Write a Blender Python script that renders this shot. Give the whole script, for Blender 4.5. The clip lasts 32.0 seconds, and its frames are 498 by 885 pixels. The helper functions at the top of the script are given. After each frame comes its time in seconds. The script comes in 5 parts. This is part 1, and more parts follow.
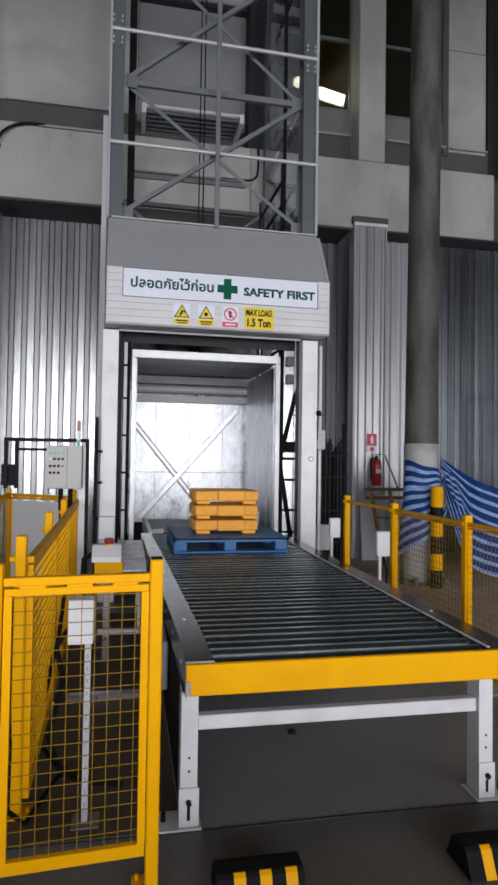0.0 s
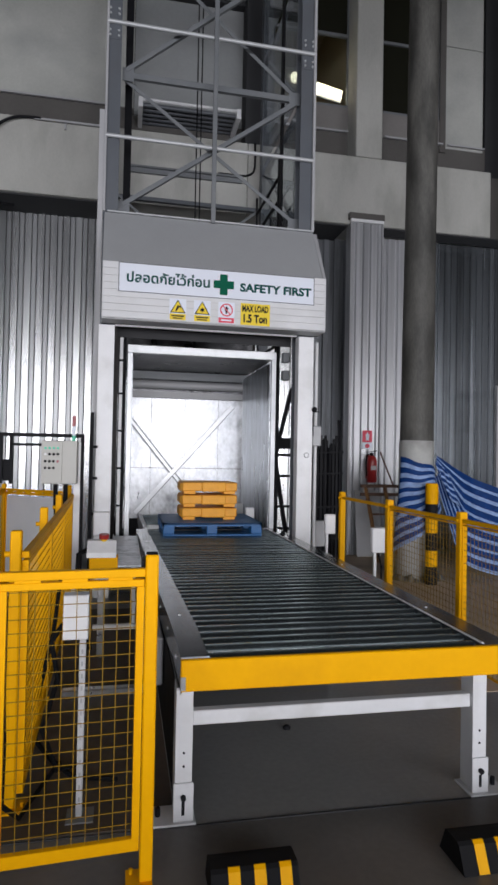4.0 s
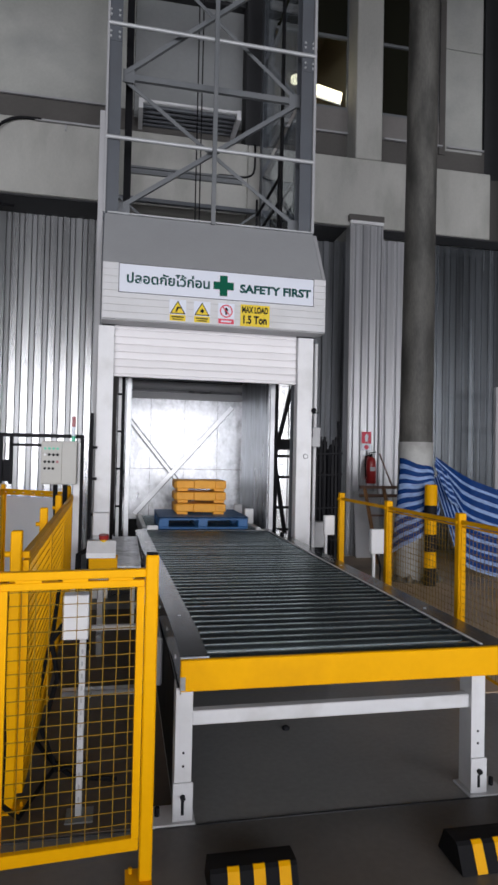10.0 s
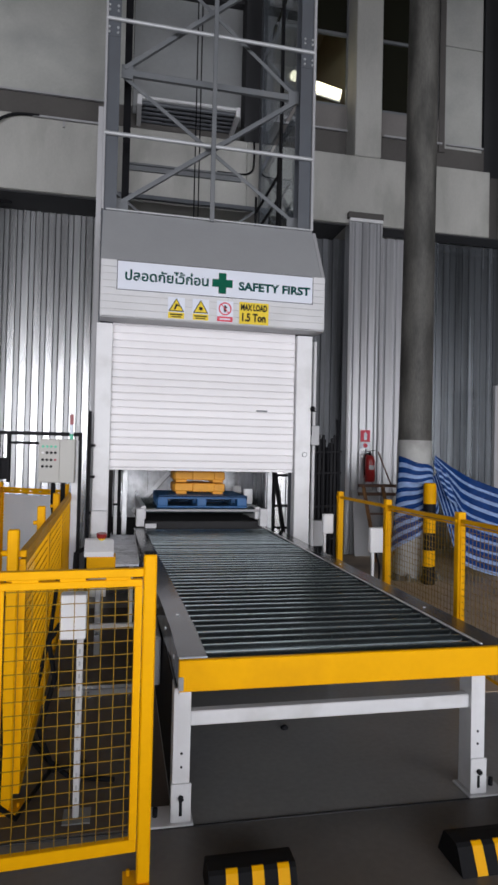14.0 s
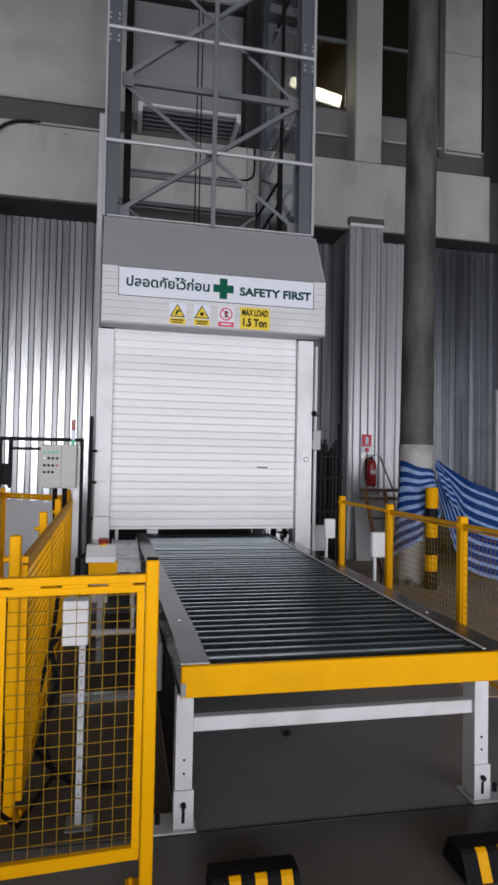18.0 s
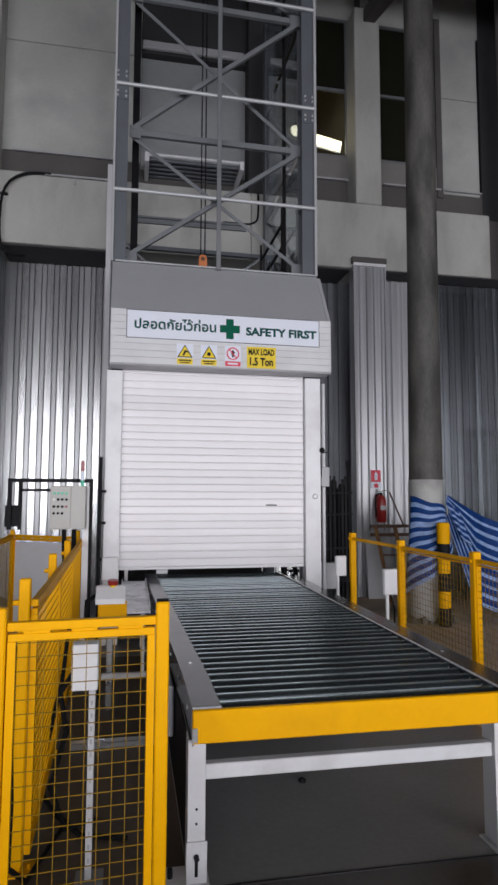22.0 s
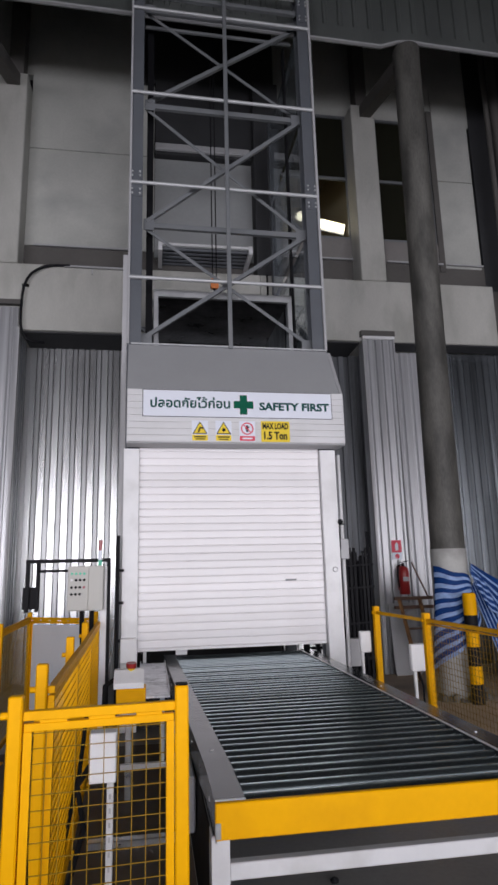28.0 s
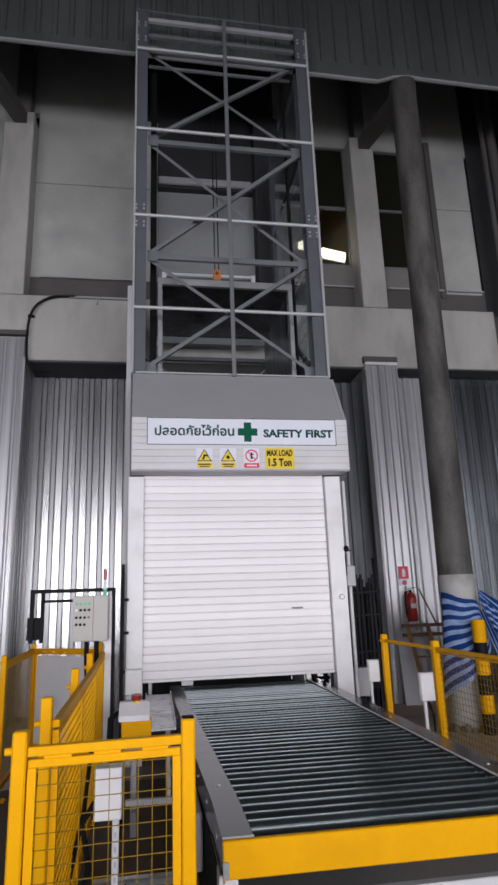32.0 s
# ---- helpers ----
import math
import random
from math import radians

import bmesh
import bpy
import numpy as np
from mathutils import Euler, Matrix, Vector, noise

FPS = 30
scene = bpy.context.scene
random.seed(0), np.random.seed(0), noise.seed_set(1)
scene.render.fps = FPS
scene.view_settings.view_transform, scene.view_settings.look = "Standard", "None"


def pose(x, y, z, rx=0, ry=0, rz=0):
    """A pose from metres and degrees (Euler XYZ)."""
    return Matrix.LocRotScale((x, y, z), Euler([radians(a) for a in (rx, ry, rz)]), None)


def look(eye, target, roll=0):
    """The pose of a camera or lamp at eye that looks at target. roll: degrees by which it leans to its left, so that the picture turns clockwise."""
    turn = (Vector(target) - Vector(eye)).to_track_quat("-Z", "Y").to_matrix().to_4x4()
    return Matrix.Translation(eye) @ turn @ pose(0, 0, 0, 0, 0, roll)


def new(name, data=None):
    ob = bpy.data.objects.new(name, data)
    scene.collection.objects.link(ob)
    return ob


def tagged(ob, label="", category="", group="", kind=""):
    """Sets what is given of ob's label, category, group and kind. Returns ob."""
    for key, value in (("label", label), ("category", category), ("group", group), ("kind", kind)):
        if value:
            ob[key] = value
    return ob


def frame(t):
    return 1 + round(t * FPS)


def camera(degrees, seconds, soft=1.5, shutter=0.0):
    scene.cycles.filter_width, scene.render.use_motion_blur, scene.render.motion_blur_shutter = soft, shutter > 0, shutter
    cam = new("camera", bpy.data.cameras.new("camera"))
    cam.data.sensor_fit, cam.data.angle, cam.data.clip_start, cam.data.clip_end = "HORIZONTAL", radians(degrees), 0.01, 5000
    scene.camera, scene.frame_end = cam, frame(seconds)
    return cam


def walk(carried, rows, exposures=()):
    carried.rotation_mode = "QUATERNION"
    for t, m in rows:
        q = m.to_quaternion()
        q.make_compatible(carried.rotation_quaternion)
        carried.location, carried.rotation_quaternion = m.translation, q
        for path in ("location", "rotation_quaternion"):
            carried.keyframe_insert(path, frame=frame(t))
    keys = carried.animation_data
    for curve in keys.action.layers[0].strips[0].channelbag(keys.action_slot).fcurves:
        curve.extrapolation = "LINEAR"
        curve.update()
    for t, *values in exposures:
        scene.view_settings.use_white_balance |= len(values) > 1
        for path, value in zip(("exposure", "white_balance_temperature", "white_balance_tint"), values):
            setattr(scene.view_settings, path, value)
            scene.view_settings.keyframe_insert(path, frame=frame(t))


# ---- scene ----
cam = camera(44.1, 32.0, soft=2.8)
PATH = [
    (0, (-0.2939, -2.7872, 1.6492), (0.0846, -0.8241, 1.7045), 0.85),
    (0.5, (-0.2954, -2.7865, 1.6485), (0.0804, -0.8228, 1.6979), 0.95),
    (1, (-0.2965, -2.7861, 1.6479), (0.0866, -0.8238, 1.6965), 0.98),
    (1.5, (-0.2960, -2.7839, 1.6483), (0.0883, -0.8218, 1.6952), 1.00),
    (2, (-0.2946, -2.7819, 1.6471), (0.0917, -0.8200, 1.6920), 1.02),
    (2.5, (-0.2953, -2.7820, 1.6459), (0.0939, -0.8208, 1.6896), 1.01),
    (3, (-0.2945, -2.7817, 1.6464), (0.0983, -0.8212, 1.6881), 1.02),
    (3.5, (-0.2956, -2.7835, 1.6466), (0.0963, -0.8228, 1.6904), 1.09),
    (5.5, (-0.2967, -2.7829, 1.6466), (0.1035, -0.8238, 1.6868), 1.08),
    (6, (-0.2969, -2.7816, 1.6467), (0.0990, -0.8216, 1.6860), 1.22),
    (6.5, (-0.2973, -2.7816, 1.6466), (0.1059, -0.8231, 1.6857), 1.25),
    (7, (-0.2993, -2.7810, 1.6483), (0.1065, -0.8230, 1.6863), 1.31),
    (7.5, (-0.2976, -2.7805, 1.6484), (0.1034, -0.8215, 1.6878), 1.28),
    (8, (-0.2971, -2.7814, 1.6476), (0.1036, -0.8224, 1.6864), 1.32),
    (8.5, (-0.2984, -2.7810, 1.6473), (0.1027, -0.8222, 1.6909), 1.35),
    (9, (-0.2993, -2.7802, 1.6482), (0.1021, -0.8214, 1.6915), 1.39),
    (9.5, (-0.2993, -2.7843, 1.6485), (0.0997, -0.8251, 1.6936), 1.45),
    (10, (-0.3024, -2.7929, 1.6462), (0.0940, -0.8331, 1.6930), 1.23),
    (10.5, (-0.2989, -2.7793, 1.6496), (0.0943, -0.8189, 1.6970), 1.13),
    (11, (-0.3002, -2.7729, 1.6487), (0.0913, -0.8121, 1.6924), 1.15),
    (11.5, (-0.2994, -2.7724, 1.6477), (0.0892, -0.8109, 1.6893), 1.11),
    (12, (-0.2978, -2.7735, 1.6491), (0.0971, -0.8133, 1.6920), 1.16),
    (12.5, (-0.2976, -2.7778, 1.6474), (0.0966, -0.8175, 1.6906), 1.19),
    (13, (-0.2983, -2.7747, 1.6482), (0.0961, -0.8144, 1.6904), 1.20),
    (13.5, (-0.2986, -2.7721, 1.6483), (0.1010, -0.8129, 1.6897), 1.21),
    (14, (-0.2999, -2.7692, 1.6480), (0.1014, -0.8103, 1.6887), 1.30),
    (14.5, (-0.2997, -2.7675, 1.6469), (0.1042, -0.8092, 1.6886), 1.32),
    (16.5, (-0.3005, -2.7654, 1.6469), (0.1012, -0.8066, 1.6883), 1.31),
    (17, (-0.3004, -2.7671, 1.6484), (0.1027, -0.8087, 1.6937), 1.25),
    (17.5, (-0.3027, -2.7692, 1.6497), (0.0953, -0.8098, 1.6988), 1.15),
    (18, (-0.3017, -2.7696, 1.6501), (0.0949, -0.8101, 1.7061), 1.11),
    (18.5, (-0.3004, -2.7698, 1.6498), (0.0927, -0.8098, 1.7108), 1.11),
    (19, (-0.2991, -2.7696, 1.6498), (0.0896, -0.8089, 1.7162), 0.99),
    (19.5, (-0.3008, -2.7698, 1.6501), (0.0829, -0.8082, 1.7210), 0.88),
    (20, (-0.3003, -2.7709, 1.6506), (0.0807, -0.8090, 1.7259), 0.80),
    (20.5, (-0.2993, -2.7717, 1.6517), (0.0707, -0.8082, 1.7395), 0.70),
    (21, (-0.3002, -2.7813, 1.6527), (0.0696, -0.8191, 1.7665), 0.48),
    (21.5, (-0.3093, -2.8042, 1.6483), (0.0528, -0.8434, 1.8027), 0.20),
    (22, (-0.3037, -2.7818, 1.6556), (0.0635, -0.8238, 1.8326), 0.17),
    (22.5, (-0.2999, -2.7750, 1.6537), (0.0588, -0.8175, 1.8521), 0.17),
    (23, (-0.2994, -2.7769, 1.6537), (0.0544, -0.8212, 1.8778), 0.05),
    (23.5, (-0.3000, -2.7887, 1.6551), (0.0454, -0.8346, 1.9044), -0.38),
    (24, (-0.3035, -2.8076, 1.6504), (0.0392, -0.8562, 1.9238), -0.55),
    (24.5, (-0.2999, -2.7964, 1.6560), (0.0334, -0.8470, 1.9538), -0.65),
    (25, (-0.2999, -2.7967, 1.6560), (0.0284, -0.8495, 1.9735), -0.82),
    (25.5, (-0.3010, -2.7997, 1.6568), (0.0199, -0.8549, 1.9952), -1.06),
    (26, (-0.3026, -2.8028, 1.6589), (0.0116, -0.8612, 2.0210), -1.21),
    (26.5, (-0.3038, -2.8055, 1.6598), (0.0086, -0.8673, 2.0411), -1.21),
    (28.5, (-0.2972, -2.8140, 1.6652), (0.0127, -0.8834, 2.0853), -1.60),
    (29, (-0.2998, -2.8239, 1.6649), (0.0083, -0.8955, 2.0966), -1.73),
    (29.5, (-0.2969, -2.8197, 1.6693), (0.0030, -0.8935, 2.1164), -1.80),
    (30, (-0.2981, -2.8203, 1.6708), (0.0053, -0.8982, 2.1331), -1.97),
    (30.5, (-0.2983, -2.8199, 1.6716), (0.0039, -0.9001, 2.1439), -1.99),
    (31, (-0.3001, -2.8210, 1.6728), (-0.0025, -0.9028, 2.1543), -1.91),
    (31.5, (-0.3004, -2.8217, 1.6730), (-0.0031, -0.9052, 2.1615), -1.90),
    (32, (-0.2993, -2.8206, 1.6736), (-0.0033, -0.9054, 2.1680), -2.01),
]
walk(cam, [(t, look(eye, target, roll)) for t, eye, target, roll in PATH], [(0, 0.0, 6400, 10), (14.5, 0.0, 6400, 10), (17.5, -0.08, 6400, 10.5), (20, -0.1, 6400, 11), (26, -0.07, 6450, 13), (29, -0.02, 6450, 14), (32, -0.02, 6450, 14)])


# ---- world, sun and daylight ----
world = bpy.data.worlds.new("overcast_sky")
scene.world = world
world.use_nodes = True
wn = world.node_tree.nodes
sky = wn.new("ShaderNodeTexSky")
sky.sky_type, sky.sun_disc = "NISHITA", False
sky.sun_elevation, sky.sun_rotation = radians(48), radians(160)
sky.air_density, sky.dust_density = 1.2, 3.0
world.node_tree.links.new(sky.outputs[0], wn["Background"].inputs[0])
wn["Background"].inputs[1].default_value = 0.12

sun = new("sun", bpy.data.lights.new("sun", "SUN"))
sun.data.energy, sun.data.angle, sun.data.color = 1.0, radians(12), (1.0, 0.96, 0.9)
sun.matrix_world = look((4, -30, 34), (0, 0, 0))

# Daylight through the open front of the hall
day = new("dock_opening_daylight", bpy.data.lights.new("dock_opening_daylight", "AREA"))
day.data.shape, day.data.size, day.data.size_y = "RECTANGLE", 25.8, 4.4
day.data.energy, day.data.color = 3050.0, (0.95, 0.945, 1.0)
day.matrix_world = look((0.0, -13.7, 2.4), (0.0, 0, 2.4))


# ---- materials ----
def material(name, color, rough=0.6, metal=0.0, spread=0.12, scale=3.0, grain=60.0, bump=0.0, stretch=(1, 1, 1), stain=None, stain_amount=0.0, stain_scale=1.2, rough_spread=0.1, emit=None, power=0.0, random_value=0.0, coat=0.0, spec=0.5):
    """A procedural surface: two scales of variation, optional stains, fine relief."""
    m = bpy.data.materials.new(name)
    m.use_nodes = True
    nt = m.node_tree
    b = nt.nodes["Principled BSDF"]
    b.inputs["Metallic"].default_value = metal
    b.inputs["Roughness"].default_value = rough
    b.inputs["Coat Weight"].default_value = coat
    b.inputs["Specular IOR Level"].default_value = spec
    if emit:
        b.inputs["Emission Color"].default_value = (*emit, 1)
        b.inputs["Emission Strength"].default_value = power
    tc = nt.nodes.new("ShaderNodeTexCoord")
    mp = nt.nodes.new("ShaderNodeMapping")
    mp.inputs["Scale"].default_value = stretch
    nt.links.new(tc.outputs["Object"], mp.inputs[0])

    def noise_at(s, detail=5.0):
        n = nt.nodes.new("ShaderNodeTexNoise")
        n.inputs["Scale"].default_value, n.inputs["Detail"].default_value = s, detail
        nt.links.new(mp.outputs[0], n.inputs["Vector"])
        return n

    coarse, fine = noise_at(scale), noise_at(grain, 3.0)
    mixv = nt.nodes.new("ShaderNodeMath")
    mixv.operation = "MULTIPLY_ADD"
    nt.links.new(fine.outputs["Fac"], mixv.inputs[0])
    mixv.inputs[1].default_value = 0.35
    nt.links.new(coarse.outputs["Fac"], mixv.inputs[2])
    ramp = nt.nodes.new("ShaderNodeMapRange")
    ramp.inputs["From Min"].default_value, ramp.inputs["From Max"].default_value = 0.35, 1.0
    ramp.inputs["To Min"].default_value, ramp.inputs["To Max"].default_value = 1 - spread, 1 + spread
    nt.links.new(mixv.outputs[0], ramp.inputs[0])
    value = ramp.outputs[0]
    if random_value:
        info = nt.nodes.new("ShaderNodeObjectInfo")
        rr = nt.nodes.new("ShaderNodeMapRange")
        rr.inputs["To Min"].default_value, rr.inputs["To Max"].default_value = 1 - random_value, 1 + random_value
        nt.links.new(info.outputs["Random"], rr.inputs[0])
        mm = nt.nodes.new("ShaderNodeMath")
        mm.operation = "MULTIPLY"
        nt.links.new(value, mm.inputs[0])
        nt.links.new(rr.outputs[0], mm.inputs[1])
        value = mm.outputs[0]
    hsv = nt.nodes.new("ShaderNodeHueSaturation")
    hsv.inputs["Color"].default_value = (*color, 1)
    nt.links.new(value, hsv.inputs["Value"])
    col = hsv.outputs[0]
    if stain:
        sn = noise_at(stain_scale, 6.0)
        sr = nt.nodes.new("ShaderNodeMapRange")
        sr.inputs["From Min"].default_value, sr.inputs["From Max"].default_value = 0.5, 0.72
        sr.inputs["To Max"].default_value = stain_amount
        nt.links.new(sn.outputs["Fac"], sr.inputs[0])
        mx = nt.nodes.new("ShaderNodeMix")
        mx.data_type = "RGBA"
        nt.links.new(sr.outputs[0], mx.inputs["Factor"])
        nt.links.new(col, mx.inputs["A"])
        mx.inputs["B"].default_value = (*stain, 1)
        col = mx.outputs["Result"]
    nt.links.new(col, b.inputs["Base Color"])
    rm = nt.nodes.new("ShaderNodeMapRange")
    rm.inputs["To Min"].default_value, rm.inputs["To Max"].default_value = max(0.03, rough - rough_spread), min(1, rough + rough_spread)
    nt.links.new(coarse.outputs["Fac"], rm.inputs[0])
    nt.links.new(rm.outputs[0], b.inputs["Roughness"])
    if bump:
        bp = nt.nodes.new("ShaderNodeBump")
        bp.inputs["Strength"].default_value, bp.inputs["Distance"].default_value = bump, 0.004
        nt.links.new(mixv.outputs[0], bp.inputs["Height"])
        nt.links.new(bp.outputs[0], b.inputs["Normal"])
    return m


FLOOR = material("sealed_concrete_floor", (0.25, 0.244, 0.235), 0.42, spread=0.3, scale=0.9, grain=30, bump=0.08, stain=(0.19, 0.165, 0.135), stain_amount=0.6, stain_scale=0.45, rough_spread=0.15)
SLAB = material("worn_dark_slab", (0.132, 0.126, 0.118), 0.5, spread=0.35, scale=0.8, grain=30, bump=0.08, stain=(0.05, 0.045, 0.04), stain_amount=0.7, stain_scale=0.6, rough_spread=0.12)
ASPHALT = material("yard_asphalt", (0.06, 0.06, 0.06), 0.9, spread=0.3, scale=2, grain=90, bump=0.3)
SHEET = material("galvanised_wall_sheet", (0.56, 0.57, 0.575), 0.27, 0.82, spread=0.18, scale=1.3, grain=30, stretch=(3, 3, 0.15), rough_spread=0.08)
FASCIA = material("weathered_cladding_sheet", (0.115, 0.125, 0.12), 0.55, 0.3, spread=0.2, scale=1.0, grain=20, stretch=(2, 2, 0.5))
BEAM = material("painted_concrete_beam", (0.455, 0.452, 0.42), 0.75, spread=0.16, scale=1.2, grain=25, bump=0.12, stain=(0.24, 0.24, 0.21), stain_amount=0.5, stain_scale=1.3, stretch=(1.6, 1.6, 0.6))
PANEL = material("painted_wall_panel", (0.45, 0.455, 0.425), 0.75, spread=0.16, scale=0.9, grain=22, bump=0.06, stain=(0.25, 0.255, 0.25), stain_amount=0.6, stain_scale=0.8)
# Dark tone of braces and pipes; also carries the shade in recesses.
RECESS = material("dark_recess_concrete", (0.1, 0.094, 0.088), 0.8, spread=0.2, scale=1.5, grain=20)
HALL = material("hall_wall_cladding", (0.13, 0.13, 0.13), 0.7, spread=0.15, scale=0.6, grain=10)
DARKHALL = material("roof_underside_sheet", (0.07, 0.07, 0.075), 0.8, spread=0.15, scale=0.6, grain=10)
CONCRETE = material("bare_concrete", (0.086, 0.083, 0.075), 0.65, spread=0.8, scale=1.8, grain=30, bump=0.25, stain=(0.028, 0.028, 0.025), stain_amount=0.85, stain_scale=2.1, stretch=(1.8, 1.8, 0.5))
WHITEWASH = material("white_painted_concrete", (0.4, 0.4, 0.385), 0.7, spread=0.12, scale=3, grain=30, bump=0.15, stain=(0.16, 0.155, 0.145), stain_amount=0.8, stain_scale=1.8)
WHITE = material("white_enamel", (0.78, 0.78, 0.79), 0.38, spread=0.05, scale=4, grain=40, stain=(0.5, 0.49, 0.47), stain_amount=0.35, stain_scale=3.5)
SLAT = material("white_shutter_lath", (0.84, 0.82, 0.83), 0.36, spread=0.03, scale=3, grain=40, random_value=0.06)
TUBE = material("dull_zinc_tube", (0.5, 0.51, 0.52), 0.5, 0.3, spread=0.1, scale=6, grain=40)
GREYPAINT = material("grey_machine_paint", (0.17, 0.18, 0.19), 0.45, 0.1, spread=0.08, scale=3, grain=40, stain=(0.2, 0.2, 0.2), stain_amount=0.4, stain_scale=3)
UPRIGHT = material("blue_grey_column_paint", (0.11, 0.12, 0.135), 0.45, 0.1, spread=0.1, scale=2, grain=30, stain=(0.08, 0.08, 0.085), stain_amount=0.5, stain_scale=2)
APRON = material("faded_apron_paint", (0.2, 0.188, 0.18), 0.7, spread=0.12, scale=2, grain=20)
# Near-black tone; carries the shade under beams and over the landing.
JAMB = material("near_black_concrete", (0.032, 0.033, 0.036), 0.8, spread=0.25, scale=1.5, grain=20)
WIRE = material("dull_yellow_coated_wire", (0.23, 0.13, 0.006), 0.6, spec=0.15, spread=0.15, scale=3)
HEADLATH = material("greyish_white_lath", (0.66, 0.66, 0.67), 0.4, spread=0.05, scale=3, grain=40, stain=(0.5, 0.5, 0.49), stain_amount=0.4, stain_scale=2)
LIGHTGREY = material("light_grey_sheet", (0.4, 0.4, 0.41), 0.5, 0.05, spread=0.06, scale=2, grain=30)
SLOPE = material("blue_grey_cover_paint", (0.335, 0.342, 0.35), 0.5, 0.05, spread=0.06, scale=2, grain=30)
GALV = material("galvanised_steel", (0.6, 0.61, 0.63), 0.3, 0.9, spread=0.12, scale=8, grain=60, rough_spread=0.1)
BRIGHT = material("bright_zinc_tube", (0.5, 0.51, 0.52), 0.42, 0.75, spread=0.1, scale=7, grain=50, stain=(0.35, 0.36, 0.37), stain_amount=0.6, stain_scale=5)
LEGPAINT = material("grey_white_leg_paint", (0.6, 0.6, 0.61), 0.45, spread=0.06, scale=5, grain=50, stain=(0.36, 0.35, 0.33), stain_amount=0.5, stain_scale=4)
DUSTY = material("dusty_brown_floor", (0.54, 0.41, 0.285), 0.6, spread=0.25, scale=0.9, grain=26, bump=0.05, stain=(0.11, 0.1, 0.09), stain_amount=0.7, stain_scale=0.8)
BRACE = material("bright_galvanised_angle", (0.78, 0.79, 0.81), 0.45, 0.85, spread=0.15, scale=5, grain=40)
# Greyer copy of the wall sheet for the bands between its pans.
RIBSHEET = material("grey_wall_rib", (0.34, 0.346, 0.352), 0.36, 0.6, spread=0.15, scale=1.5, grain=30, stretch=(3, 3, 0.15))
SIGNTEXT = material("sign_dark_green", (0.0, 0.06, 0.055), 0.7, spread=0.05, spec=0.2)
# Darker copy of the wall sheet with shade put into its colour.
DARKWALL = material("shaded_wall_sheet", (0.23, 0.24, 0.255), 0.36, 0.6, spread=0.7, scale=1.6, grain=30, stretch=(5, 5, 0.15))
SHINY = material("galvanised_liner_sheet", (0.53, 0.54, 0.56), 0.4, 0.95, spread=0.8, scale=5.0, grain=22, rough_spread=0.3, stretch=(1, 1, 0.7), bump=0.3)
ROLLER = material("oiled_steel_roller", (0.56, 0.66, 0.69), 0.22, 0.97, spread=0.1, scale=3, grain=30, rough_spread=0.06, random_value=0.2)
RAIL = material("dark_painted_rail", (0.05, 0.056, 0.063), 0.16, 0.0, rough_spread=0.08, spread=0.3, coat=0.0, spec=0.32, scale=5, grain=50)
YELLOW = material("safety_yellow_enamel", (0.8, 0.385, 0.0), 0.5, spec=0.08, spread=0.06, scale=4, grain=40, stain=(0.5, 0.22, 0.005), stain_amount=0.3, stain_scale=4)
AMBER = material("yellow_orange_weight_paint", (0.88, 0.4, 0.04), 0.5, spec=0.3, spread=0.08, scale=6, grain=50, stain=(0.45, 0.19, 0.03), stain_amount=0.35, stain_scale=5)
BLUE = material("blue_pallet_plastic", (0.015, 0.12, 0.33), 0.5, spread=0.1, scale=6, grain=50, stain=(0.1, 0.15, 0.25), stain_amount=0.3, stain_scale=6)
BLACK = material("black_paint", (0.009, 0.009, 0.011), 0.6, spec=0.15, spread=0.2, scale=5, grain=50)
TRAY = material("pale_zinc_tray", (0.78, 0.79, 0.83), 0.38, 0.3, spread=0.3, scale=7, grain=40, stain=(0.2, 0.21, 0.23), stain_amount=0.85, stain_scale=9)
RUBBER = material("black_rubber", (0.009, 0.009, 0.01), 0.75, spec=0.12, spread=0.25, scale=6, grain=60, bump=0.15)
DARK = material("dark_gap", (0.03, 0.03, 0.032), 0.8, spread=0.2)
BEIGE = material("beige_cabinet_enamel", (0.47, 0.46, 0.425), 0.45, spread=0.04, scale=5, grain=50)
RED = material("red_enamel", (0.3, 0.02, 0.02), 0.35, spread=0.08, scale=8)
GREEN = material("sign_green", (0.0, 0.1, 0.055), 0.7, spread=0.05, spec=0.2)
SIGNWHITE = material("sign_white", (0.74, 0.77, 0.85), 0.45, spread=0.03)
SIGNYELLOW = material("sign_yellow", (0.82, 0.6, 0.01), 0.5, spread=0.04)
SIGNRED = material("sign_red", (0.7, 0.05, 0.09), 0.5, spread=0.04)
BROWN = material("rusty_brown_steel", (0.11, 0.06, 0.04), 0.7, spread=0.3, scale=8, grain=50, bump=0.2)
TARPBLUE = material("blue_woven_tarpaulin", (0.006, 0.035, 0.15), 0.6, spec=0.12, spread=0.3, scale=9, grain=80, bump=0.1)
TARPWHITE = material("pale_blue_woven_tarpaulin", (0.24, 0.34, 0.56), 0.6, spec=0.12, spread=0.35, scale=11, grain=80, bump=0.1)
ORANGE = material("orange_hook_block_paint", (0.62, 0.2, 0.06), 0.5, spread=0.12, scale=8)
SIDESHEET = material("mottled_galvanised_side", (0.32, 0.34, 0.36), 0.32, 0.9, spread=0.9, scale=4, grain=14, rough_spread=0.25, stretch=(1, 1.6, 0.35), bump=0.6)
